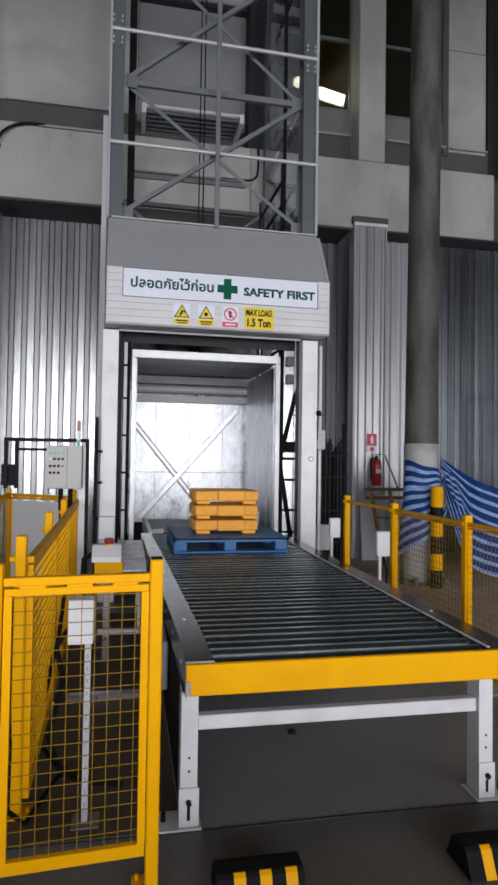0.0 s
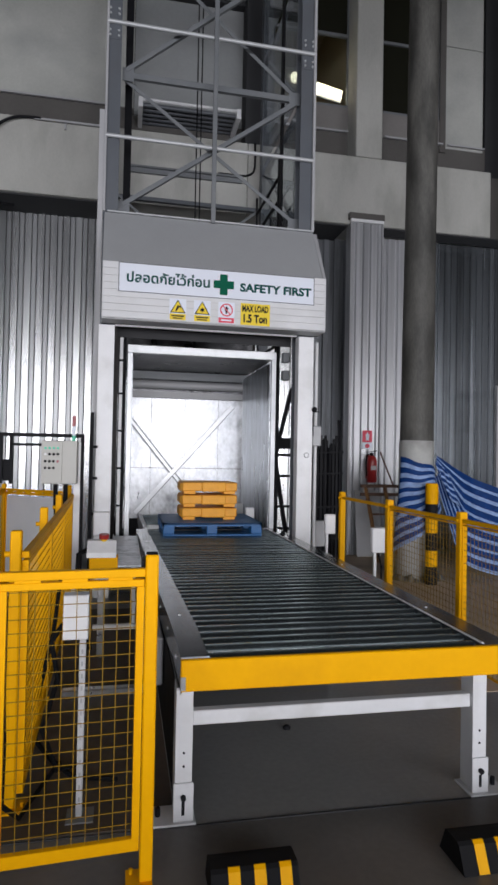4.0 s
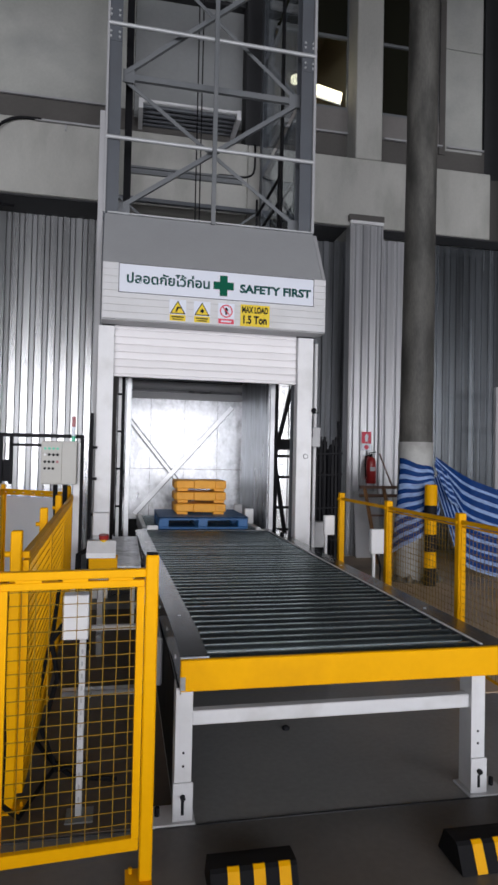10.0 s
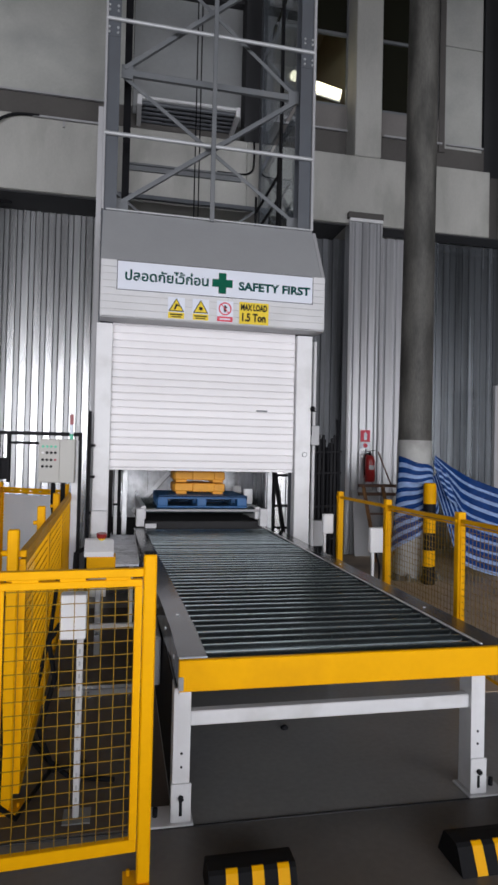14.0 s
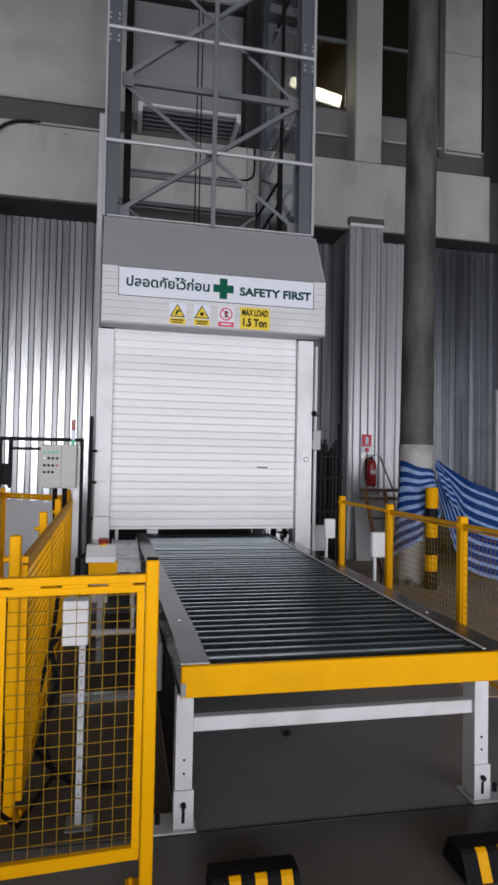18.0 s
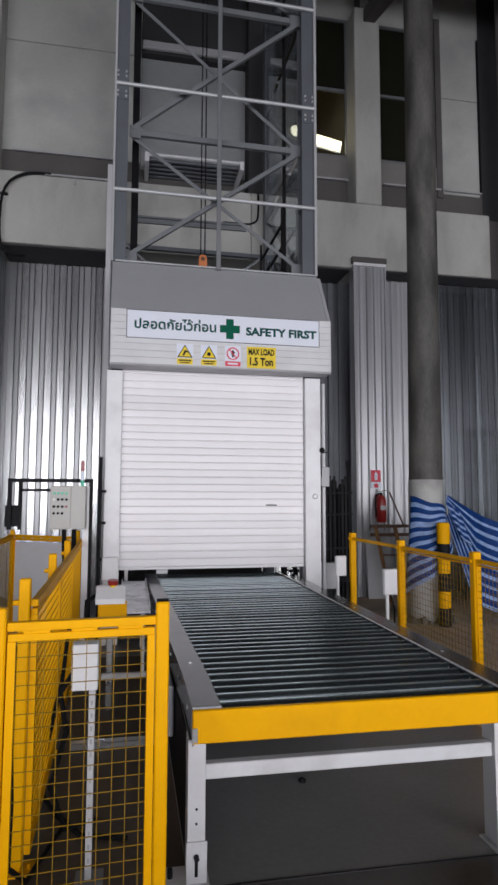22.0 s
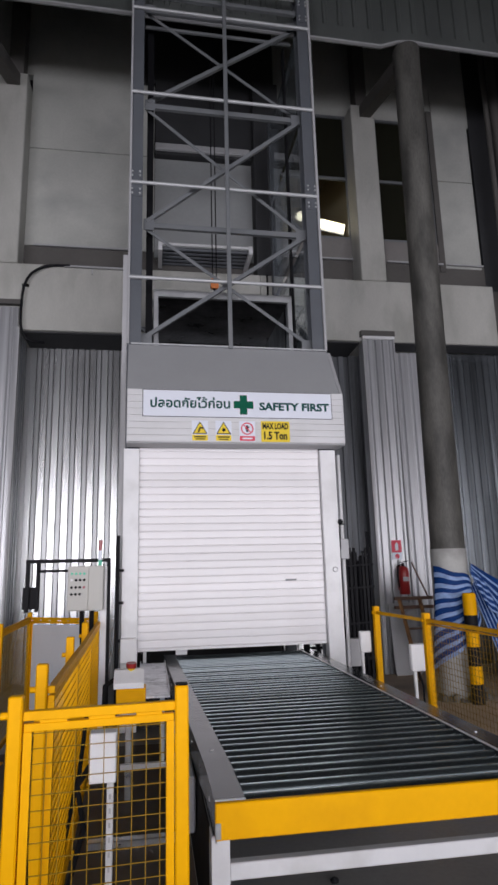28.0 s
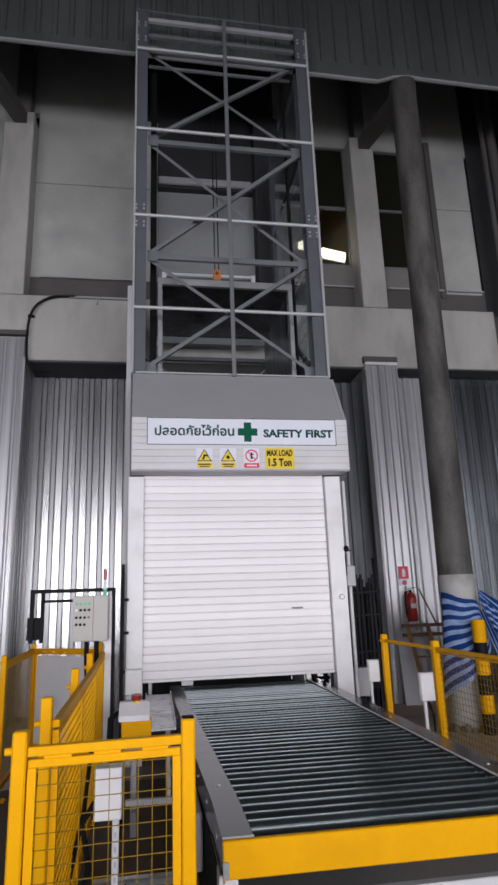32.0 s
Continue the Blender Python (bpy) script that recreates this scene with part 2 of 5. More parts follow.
# Galvanised sheet with the shade under the car roof in its colour.
DARKSHEET = material("darkened_galvanised_sheet", (0.12, 0.12, 0.125), 0.34, 0.85, spread=0.9, scale=3.5, grain=16, rough_spread=0.25, bump=1.0)
PILASTER = material("pale_clad_pilaster_sheet", (0.46, 0.465, 0.48), 0.34, 0.45, spread=0.35, scale=1.6, grain=30, stretch=(6, 6, 0.08))
# Wall sheet with its blue reflection and streaks put into the colour.
NAVY = material("reflection_tinted_sheet", (0.31, 0.335, 0.36), 0.25, 0.92, spread=0.65, scale=1.6, grain=30, stretch=(6, 6, 0.08))
ACRYLIC = material("pale_grey_plate", (0.74, 0.74, 0.76), 0.35, spread=0.06, scale=3)
INSIDE = material("office_interior_wall", (0.4, 0.32, 0.19), 0.8, spread=0.1, scale=1)
GLOW = material("lit_lamp_diffuser", (0.9, 0.85, 0.7), 0.5, emit=(1.0, 0.86, 0.58), power=3.0)
GREENLED = material("green_indicator_lens", (0.05, 0.4, 0.25), 0.3, emit=(0.15, 0.9, 0.55), power=0.08)
REDLED = material("red_indicator_lens", (0.34, 0.09, 0.1), 0.3)
GLASS = bpy.data.materials.new("window_glass")
GLASS.use_nodes = True
gb = GLASS.node_tree.nodes["Principled BSDF"]
gb.inputs["Base Color"].default_value = (0.75, 0.8, 0.8, 1)
# Near-black panes with the unlit rooms' darkness put into their colour.
DARKGLASS = bpy.data.materials.new("dark_window_glass")
DARKGLASS.use_nodes = True
db = DARKGLASS.node_tree.nodes["Principled BSDF"]
db.inputs["Base Color"].default_value = (0.016, 0.016, 0.011, 1)
db.inputs["Roughness"].default_value, db.inputs["Specular IOR Level"].default_value = 0.12, 0.3
DARKFLOOR = material("dark_brown_floor", (0.09, 0.068, 0.052), 0.55, spec=0.2, spread=0.35, scale=1.3, grain=30, bump=0.08, stain=(0.06, 0.055, 0.05), stain_amount=0.7, stain_scale=1.1)
VEIL = bpy.data.materials.new("hazy_plastic_sheet")
VEIL.use_nodes = True
vb = VEIL.node_tree.nodes["Principled BSDF"]
vb.inputs["Base Color"].default_value = (0.62, 0.67, 0.7, 1)
vb.inputs["Roughness"].default_value, vb.inputs["Transmission Weight"].default_value, vb.inputs["IOR"].default_value = 0.03, 0.95, 1.3
# Darker copy of the panel paint; shade behind the tower is in it.
SHAFTPANEL = material("shaded_shaft_panel", (0.29, 0.3, 0.3), 0.75, spread=0.12, scale=0.8, grain=18, stain=(0.22, 0.22, 0.22), stain_amount=0.5, stain_scale=0.5)
gb.inputs["Roughness"].default_value, gb.inputs["Transmission Weight"].default_value, gb.inputs["IOR"].default_value = 0.03, 1.0, 1.2


# ---- mesh building ----
class Mesh:
    """Collects plain solids, in world metres, into one mesh."""

    def __init__(self):
        self.v, self.f, self.s = [], [], []

    def add(self, verts, faces, smooth=False):
        n = len(self.v)
        self.v += [tuple(p) for p in verts]
        self.f += [tuple(n + i for i in f) for f in faces]
        self.s += [smooth] * len(faces)
        return self

    def box(self, x0, x1, y0, y1, z0, z1, bev=0.0, m=None):
        b = min(bev, 0.45 * min(x1 - x0, y1 - y0, z1 - z0))
        if b <= 0:
            vs = [(x, y, z) for z in (z0, z1) for y in (y0, y1) for x in (x0, x1)]
            fs = [(0, 2, 3, 1), (4, 5, 7, 6), (0, 1, 5, 4), (2, 6, 7, 3), (0, 4, 6, 2), (1, 3, 7, 5)]
        else:
            lo, hi = (x0, y0, z0), (x1, y1, z1)
            vs, idx = [], {}
            for c in range(8):
                for a in range(3):
                    p = []
                    for k in range(3):
                        top = (c >> k) & 1
                        e = hi[k] if top else lo[k]
                        p.append(e if k == a else e + (-b if top else b))
                    idx[c, a] = len(vs)
                    vs.append(tuple(p))
            fs = []
            for a in range(3):
                u, w = (a + 1) % 3, (a + 2) % 3
                for side in (0, 1):
                    q = [(side << a), (side << a) | (1 << u), (side << a) | (1 << u) | (1 << w), (side << a) | (1 << w)]
                    q = [idx[c, a] for c in q]
                    fs.append(tuple(q if side else q[::-1]))
            for a in range(3):
                u, w = (a + 1) % 3, (a + 2) % 3
                for su in (0, 1):
                    for sw in (0, 1):
                        c0 = (su << u) | (sw << w)
                        c1 = c0 | (1 << a)
                        q = [idx[c0, u], idx[c1, u], idx[c1, w], idx[c0, w]]
                        fs.append(tuple(q if su != sw else q[::-1]))
            for c in range(8):
                q = [idx[c, 0], idx[c, 1], idx[c, 2]]
                odd = bin(c).count("1") % 2
                fs.append(tuple(q if odd else q[::-1]))
        if m is not None:
            vs = [tuple(m @ Vector(p)) for p in vs]
        return self.add(vs, fs)

    def bar(self, p0, p1, w, h, up=(0, 0, 1), bev=0.0):
        """A straight bar of width w and height h from p0 to p1."""
        p0, p1 = Vector(p0), Vector(p1)
        d = (p1 - p0)
        n = d.length
        d.normalize()
        side = d.cross(Vector(up))
        if side.length < 1e-4:
            side = d.cross(Vector((0, 1, 0)))
        side.normalize()
        top = side.cross(d)
        m = Matrix((side, d, top)).transposed().to_4x4()
        m.translation = p0
        return self.box(-w / 2, w / 2, 0, n, -h / 2, h / 2, bev, m)

    def angle(self, p0, p1, w, t, facing=(0, -1, 0)):
        """An L-section: a flat strip towards facing and a return behind it."""
        p0, p1, fc = Vector(p0), Vector(p1), Vector(facing)
        d = (p1 - p0).normalized()
        side = d.cross(fc).normalized()
        self.bar(p0, p1, w, t, up=fc)
        q = -fc * w / 2 + side * (w / 2 - t / 2)
        return self.bar(p0 + q, p1 + q, t, w - t, up=fc)

    def tube(self, p0, p1, r, n=12, r1=None, cap=True):
        p0, p1 = Vector(p0), Vector(p1)
        d = (p1 - p0).normalized()
        a = d.orthogonal().normalized()
        b = d.cross(a)
        r1 = r if r1 is None else r1
        ring = [a * math.cos(2 * math.pi * i / n) + b * math.sin(2 * math.pi * i / n) for i in range(n)]
        vs = [p0 + v * r for v in ring] + [p1 + v * r1 for v in ring]
        self.add(vs, [(i, (i + 1) % n, n + (i + 1) % n, n + i) for i in range(n)], True)
        if cap:
            self.add(vs, [tuple(range(n - 1, -1, -1)), tuple(range(n, 2 * n))])
        return self

    def pipe(self, pts, r, n=8):
        """A bent tube along pts."""
        pts = [Vector(p) for p in pts]
        rings = []
        a = (pts[1] - pts[0]).orthogonal().normalized()
        for i, p in enumerate(pts):
            d = (pts[min(i + 1, len(pts) - 1)] - pts[max(i - 1, 0)]).normalized()
            a = (a - d * a.dot(d)).normalized()
            b = d.cross(a)
            rings.append([p + (a * math.cos(2 * math.pi * k / n) + b * math.sin(2 * math.pi * k / n)) * r for k in range(n)])
        vs = [v for ring in rings for v in ring]
        fs = [(i * n + k, i * n + (k + 1) % n, (i + 1) * n + (k + 1) % n, (i + 1) * n + k) for i in range(len(pts) - 1) for k in range(n)]
        self.add(vs, fs, True)
        return self.add(rings[0] + rings[-1], [tuple(range(n - 1, -1, -1)), tuple(range(n, 2 * n))])

    def lathe(self, x, y, profile, n=20):
        """A turned body round the upright axis at x, y; profile: (radius, z) from below."""
        vs = [(x + r * math.cos(2 * math.pi * k / n), y + r * math.sin(2 * math.pi * k / n), z) for r, z in profile for k in range(n)]
        fs = [(i * n + k, i * n + (k + 1) % n, (i + 1) * n + (k + 1) % n, (i + 1) * n + k) for i in range(len(profile) - 1) for k in range(n)]
        self.add(vs, fs, True)
        return self.add(vs[:n] + vs[-n:], [tuple(range(n - 1, -1, -1)), tuple(range(n, 2 * n))])

    def prism(self, poly, a, b, axis="x"):
        """A flat outline pushed from a to b along an axis; poly: pairs of the two other axes in order."""
        def at(p, s):
            return {"x": (s, p[0], p[1]), "y": (p[0], s, p[1]), "z": (p[0], p[1], s)}[axis]
        n = len(poly)
        vs = [at(p, a) for p in poly] + [at(p, b) for p in poly]
        area = sum(poly[i][0] * poly[(i + 1) % n][1] - poly[(i + 1) % n][0] * poly[i][1] for i in range(n))
        fs = [tuple(range(n - 1, -1, -1)), tuple(range(n, 2 * n))] + [(i, (i + 1) % n, n + (i + 1) % n, n + i) for i in range(n)]
        if (area < 0) != (axis == "y"):
            fs = [f[::-1] for f in fs]
        return self.add(vs, fs)

    def make(self, name, mat, parent=None, label="", origin=None):
        o = Vector(origin) if origin is not None else ORIGIN.get(parent.name, Vector()) if parent else Vector()
        me = bpy.data.meshes.new(name)
        me.from_pydata([Vector(p) - o for p in self.v], [], self.f)
        me.polygons.foreach_set("use_smooth", self.s)
        me.materials.append(mat)
        me.update()
        ob = new(name, me)
        if parent:
            ob.parent = parent
            ORIGIN[ob.name] = o
        elif origin is not None:
            ob.location = o
            ORIGIN[ob.name] = o
        if label:
            tagged(ob, label)
        return ob


ORIGIN = {}


def thing(name, at, label, category, group="", kind=""):
    ob = new(name)
    ob.empty_display_size = 0.1
    ob.location = at
    ORIGIN[ob.name] = Vector(at)
    return tagged(ob, label, category, group, kind)


def structure(name, m, mat, label, category="wall"):
    return tagged(m.make(name, mat), label, category, kind="structure")


def letters(name, text, size, place, mat, parent, label="", width=None, bold=0.0, tall=1.0):
    """Raised letters that face -y, centred at place."""
    c = bpy.data.curves.new(name, "FONT")
    c.body, c.size, c.align_x, c.align_y, c.extrude, c.offset = text, size, "CENTER", "CENTER", 0.001, bold
    c.resolution_u = 3
    tmp = new(name, c)
    me = bpy.data.meshes.new_from_object(tmp.evaluated_get(bpy.context.evaluated_depsgraph_get()))
    bpy.data.objects.remove(tmp)
    xs = [v.co.x for v in me.vertices]
    ys = [v.co.y for v in me.vertices]
    sx = width / (max(xs) - min(xs)) if width else 1.0
    cx, cy = (max(xs) + min(xs)) / 2, (max(ys) + min(ys)) / 2
    o = ORIGIN.get(parent.name, Vector())
    for v in me.vertices:
        v.co = Vector((place[0] + (v.co.x - cx) * sx, place[1] - v.co.z, place[2] + (v.co.y - cy) * tall)) - o
    me.materials.clear()
    me.materials.append(mat)
    ob = new(name, me)
    ob.parent = parent
    if label:
        tagged(ob, label)
    return ob


# ---- setting: floor, walls, hall ----
structure("floor", Mesh().box(-13, 13, -0.03, 8.2, -0.3, 0), FLOOR, "grey sealed concrete floor with dusty stains", "floor")
structure("floor_walkway", Mesh().box(-13, 13, -14, -0.0305, -0.3, 0), SLAB, "darker worn concrete walkway slab", "floor")
structure("ground", Mesh().box(-400, 400, -400, -14.0, -0.34, -0.04), ASPHALT, "dark asphalt yard outside the open hall", "ground")
joint = Mesh()
joint.box(-13, 13, -0.034, -0.025, 0.0, 0.004)
structure("trim_floor_joint", joint, DARK, "dark sealed joint across the concrete floor", "floor joint")


def corrugated(x0, x1, y, z0, z1, pitch, depth, thick=0.05, rib=0.22, side=0.07):
    """A sheet with upright trapezoid ribs that faces -y."""
    poly, x = [], x0
    while x < x1 - 1e-6:
        w = min(pitch, x1 - x)
        for a, d in ((0, 0), (0.5 - rib / 2 - side, 0), (0.5 - rib / 2, -depth), (0.5 + rib / 2, -depth), (0.5 + rib / 2 + side, 0)):
            poly.append((x + a * w, y + d))
        x += pitch
    poly += [(x1, y), (x1, y + thick), (x0, y + thick)]
    n = len(poly)
    m = Mesh()
    vs = [(px, py, z0) for px, py in poly] + [(px, py, z1) for px, py in poly]
    m.add(vs, [(i, (i + 1) % n, n + (i + 1) % n, n + i) for i in range(n)])
    return m


WALL = 8.0
structure("wall_north_left", corrugated(-2.59, -0.62, WALL, 0, 5.75, 0.205, -0.042, 0.06, rib=0.36, side=0.07), SHEET, "galvanised corrugated steel wall behind the goods lift")
ribs = Mesh()
for k in range(9):
    xr = -2.4875 + 0.205 * k
    if xr > -2.48:
        ribs.box(xr - 0.036, xr + 0.036, WALL - 0.006, WALL + 0.02, 0, 5.65, 0.004)
structure("trim_wall_ribs", ribs, RIBSHEET, "mid-grey ribs between the wall sheets", "rib")
# One wall in a lit and a shaded tone, split at x 2.75.
structure("wall_north_shaft_side", corrugated(1.95, 2.75, WALL, 0, 5.75, 0.2, 0.036, rib=0.44), SHEET, "galvanised corrugated wall seen past the lift shaft")
structure("wall_north_right", corrugated(2.75, 4.15, WALL, 0, 5.75, 0.2, 0.036, rib=0.44), DARKWALL, "corrugated steel wall darkened for the lift's shade")
# One sheet in two tones: pale here, reflection-tinted from x 5.13.
structure("wall_north_beside_pilaster", corrugated(3.99, 5.13, WALL - 0.35, 0, 5.655, 0.2, -0.036, rib=0.1, side=0.13), PILASTER, "pale corrugated steel wall beside the pilaster")
structure("wall_north_far_right", corrugated(5.13, 8.2, WALL - 0.35, 0, 5.655, 0.13, 0.016, rib=0.12), NAVY, "corrugated steel wall behind the column, tinted for its blue reflections")
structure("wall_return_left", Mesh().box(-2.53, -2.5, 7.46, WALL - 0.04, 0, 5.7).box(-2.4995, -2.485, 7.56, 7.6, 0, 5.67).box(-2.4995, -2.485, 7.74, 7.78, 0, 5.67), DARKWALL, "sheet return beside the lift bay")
structure("wall_north_far_left", corrugated(-9.0, -3.1, WALL, 0, 5.75, 0.21, 0.035), SHEET, "galvanised corrugated steel wall past the pilaster")
structure("wall_north_centre", Mesh().box(-0.62, 1.95, WALL, WALL + 0.06, 0, 5.66), RECESS, "plain wall behind the lift shaft with shade in its dark colour")
structure("wall_pilaster_right", corrugated(3.43, 3.965, 7.14, 0, 5.72, 0.1337, -0.03, 0.3, rib=0.08, side=0.13), PILASTER, "sheet-clad pilaster carrying the fire extinguisher", "pilaster")
structure("wall_pilaster_left", corrugated(-3.1, -2.5, 7.14, 0, 6.05, 0.2, -0.03, 0.29, rib=0.1, side=0.13), PILASTER, "sheet-clad pilaster left of the lift", "pilaster")
cap = Mesh()
cap.box(3.37, 4.0, 7.08, 7.18, 5.74, 5.84).box(-3.15, -2.45, 7.08, 7.18, 6.08, 6.16)
tr = Mesh()
structure("trim_pilaster_head", Mesh().box(3.395, 3.99, 7.085, 7.13, 5.685, 5.738), WHITE, "white folded trim under the pilaster cap", "trim")
tr.box(3.395, 3.428, 7.1, 7.16, 0, 5.684).box(3.967, 3.99, 7.1, 7.16, 0, 5.684).box(-2.498, -2.46, 7.1, 7.16, 0, 5.68)
structure("trim_pilaster_corners", tr, LIGHTGREY, "pale folded corner trims on the pilasters", "corner trim")
structure("trim_pilaster_caps", cap, RECESS, "dark flashing caps on the clad pilasters", "flashing")
for n, (a, b) in enumerate(((-9.0, -0.64), (-0.64, 1.6), (1.6, 4.86), (4.86, 6.1), (6.4, 9.0))):
    structure(f"wall_beam_{n + 1}", Mesh().box(a, b - 0.006, 7.2, 8.05, 5.68, 6.87, 0.012), BEAM, "stained light grey concrete spandrel beam", "beam")
# Black strips put the shadow under the beams into colour.
structure("trim_beam_soffit", Mesh().box(-2.46, -0.6, 7.26, 7.99, 5.655, 5.676).box(1.99, 3.39, 7.26, 7.99, 5.655, 5.676).box(4.005, 8.2, 7.23, 7.6, 5.655, 5.676), JAMB, "soffit under the beams with shadow in its near-black colour", "soffit")
structure("trim_floor_dust", Mesh().box(2.2, 8.2, 1.2, 7.1, 0.0, 0.004), DUSTY, "brown dusty stretch of concrete floor", "floor")
# Darker brown floor left of the conveyor, up to its front leg.
structure("trim_floor_oil", Mesh().box(-7.0, -0.04, -0.01, 3.9, 0.0, 0.0035), DARKFLOOR, "darker brown stretch of concrete floor", "floor")
structure("wall_beam_recess", Mesh().box(6.1, 6.4, 7.4, 7.75, 5.68, 6.87), RECESS, "dark filler for the shaded gap between concrete beams", "gap")
structure("wall_upper_sill", Mesh().box(-9, 6.245, 7.655, 7.9, 6.874, 7.56), RECESS, "recessed sill course over the beam, its shade put into the colour", "sill")
rail = Mesh()
for a, b in ((-2.4, -0.66), (2.05, 3.5), (4.2, 5.35), (5.45, 6.2)):
    zr = 7.45 if a < 0 else 7.5
    rail.bar((a, 7.6, zr), (b, 7.6, zr), 0.04, 0.03)
rail.bar((-1.8, 7.15, 6.83), (-0.62, 7.15, 6.83), 0.03, 0.03)
for x in (-1.35, -0.75):
    rail.box(x, x + 0.025, 7.16, 7.2, 6.72, 6.86)
structure("trim_sill_rail", rail, LIGHTGREY, "thin pale rail along the sill", "rail")
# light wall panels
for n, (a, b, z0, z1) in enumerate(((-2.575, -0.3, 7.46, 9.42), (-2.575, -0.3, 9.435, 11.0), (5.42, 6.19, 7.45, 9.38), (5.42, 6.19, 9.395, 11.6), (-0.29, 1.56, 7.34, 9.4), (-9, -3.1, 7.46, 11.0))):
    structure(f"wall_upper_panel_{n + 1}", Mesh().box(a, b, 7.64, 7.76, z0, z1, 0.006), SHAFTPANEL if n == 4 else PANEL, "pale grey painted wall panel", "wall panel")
structure("wall_shaft_top", Mesh().box(-0.6, 2.05, 7.6, 7.8, 11.01, 13.6), JAMB, "wall over the upper landing, shade put in its near-black colour")
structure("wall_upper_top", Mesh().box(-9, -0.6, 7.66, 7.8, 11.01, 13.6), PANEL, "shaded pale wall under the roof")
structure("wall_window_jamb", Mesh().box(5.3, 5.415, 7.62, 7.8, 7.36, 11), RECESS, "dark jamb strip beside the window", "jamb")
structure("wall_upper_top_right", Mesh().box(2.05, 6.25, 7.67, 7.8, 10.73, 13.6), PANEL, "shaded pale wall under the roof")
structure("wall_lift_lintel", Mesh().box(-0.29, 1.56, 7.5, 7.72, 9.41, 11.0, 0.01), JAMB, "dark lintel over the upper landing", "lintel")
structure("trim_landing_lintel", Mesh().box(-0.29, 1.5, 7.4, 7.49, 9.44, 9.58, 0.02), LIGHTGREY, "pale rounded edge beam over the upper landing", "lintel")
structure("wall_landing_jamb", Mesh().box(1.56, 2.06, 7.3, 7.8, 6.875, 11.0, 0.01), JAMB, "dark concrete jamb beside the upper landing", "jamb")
for n, (a, b, z0) in enumerate(((-3.1, -2.575, 6.88), (3.5, 3.985, 6.88))):
    structure(f"wall_pier_{n + 1}", Mesh().box(a, b, 7.2, 7.66, z0, 10.62, 0.015), BEAM, "pale concrete pier standing on the beam", "pier")
    br = Mesh()
    br.bar((a + 0.3, 7.4, 10.55), (a + 0.18, 5.3, 9.72), 0.22, 0.22)
    br.box(a + 0.16, b - 0.1, 7.3, 7.6, 10.62, 13.5)
    structure(f"wall_knee_brace_{n + 1}", br, RECESS, "dark knee brace from pier to roof beam", "brace")
dp = Mesh()
for x, r in ((6.33, 0.05), (6.52, 0.09), (6.9, 0.06)):
    dp.tube((x, 7.1, 5.7), (x, 7.1, 13.5), r, 14)
structure("trim_downpipes", dp, RECESS, "dark downpipes on the upper wall", "pipe")

# windows of the rooms upstairs
def window(n, x0, x1, z0, z1, zm):
    w = thing(f"window_{n}", ((x0 + x1) / 2, 7.68, z0), "dark upstairs window with slim grey frame", "window", kind="structure")
    f = Mesh()
    for a, b, c, d in ((x0, x1, z0, z0 + 0.05), (x0, x1, z1 - 0.05, z1), (x0, x1, zm - 0.025, zm + 0.025)):
        f.box(a, b, 7.66, 7.72, c, d)
    for a in (x0, x1 - 0.05):
        f.box(a, a + 0.05, 7.66, 7.72, z0 + 0.05, z1 - 0.05)
    f.make("window_frame", GREYPAINT, w)
    for c, d in ((z0 + 0.05, zm - 0.025), (zm + 0.025, z1 - 0.05)):
        p = Mesh().box(x0 + 0.05, x1 - 0.05, 7.69, 7.696, c, d).make("pane", GLASS if n == 1 and c < zm else DARKGLASS, w)
        p.visible_shadow = False
    Mesh().box(x0, x1, 7.64, 7.7, z0 - 0.46, z0 - 0.004).make("apron_panel", APRON, w)


window(1, 2.06, 3.53, 7.96, 10.72, 9.29)
window(2, 4.04, 5.3, 7.96, 10.72, 9.29)
room = Mesh()
room.box(2.0, 5.6, 10.9, 11.0, 7.3, 11).box(1.95, 2.05, 7.8, 11, 7.3, 11).box(5.5, 5.6, 7.8, 11, 7.3, 11).box(2, 5.6, 7.8, 11, 7.3, 7.4).box(2, 5.6, 7.8, 11, 10.7, 10.8).box(3.72, 3.8, 7.8, 10.9, 7.4, 10.7)
# Dark sheets added behind the panes in place of unlit rooms.
structure("window_blind_upper", Mesh().box(2.05, 3.7, 7.74, 7.76, 9.3, 10.7).box(3.82, 5.5, 7.74, 7.76, 7.5, 10.7), JAMB, "dark sheets added behind the upstairs panes to darken them", "blind")
structure("wall_upstairs_room", room, INSIDE, "dim beige room behind the upstairs window")

# fascia, roof and the far sides of the hall
structure("wall_fascia", corrugated(-12, 12, 5.1, 10.16, 13.6, 0.25, 0.03, 0.05), FASCIA, "dark corrugated cladding above the open bay", "cladding")
EDGE = [(-12, 10.2), (3.27, 9.835), (3.55, 9.95), (3.8, 9.985), (4.05, 9.965), (12, 9.72)]
structure("wall_fascia_flashing", Mesh().prism(EDGE + [(12, 10.19), (-12, 10.19)], 5.085, 5.12, "y"), FASCIA, "plain dark flashing strip below the cladding", "flashing")
fe = Mesh()
for (xa, za), (xb, zb) in zip(EDGE, EDGE[1:]):
    fe.bar((xa, 5.06, za), (xb, 5.06, zb), 0.05, 0.03)
structure("trim_fascia_edge", fe, LIGHTGREY, "pale edge flashing under the dark cladding", "flashing")
structure("wall_backing", Mesh().box(-13, 13, 11.1, 11.3, -0.3, 13.6), DARKHALL, "plain inner wall closing the building")
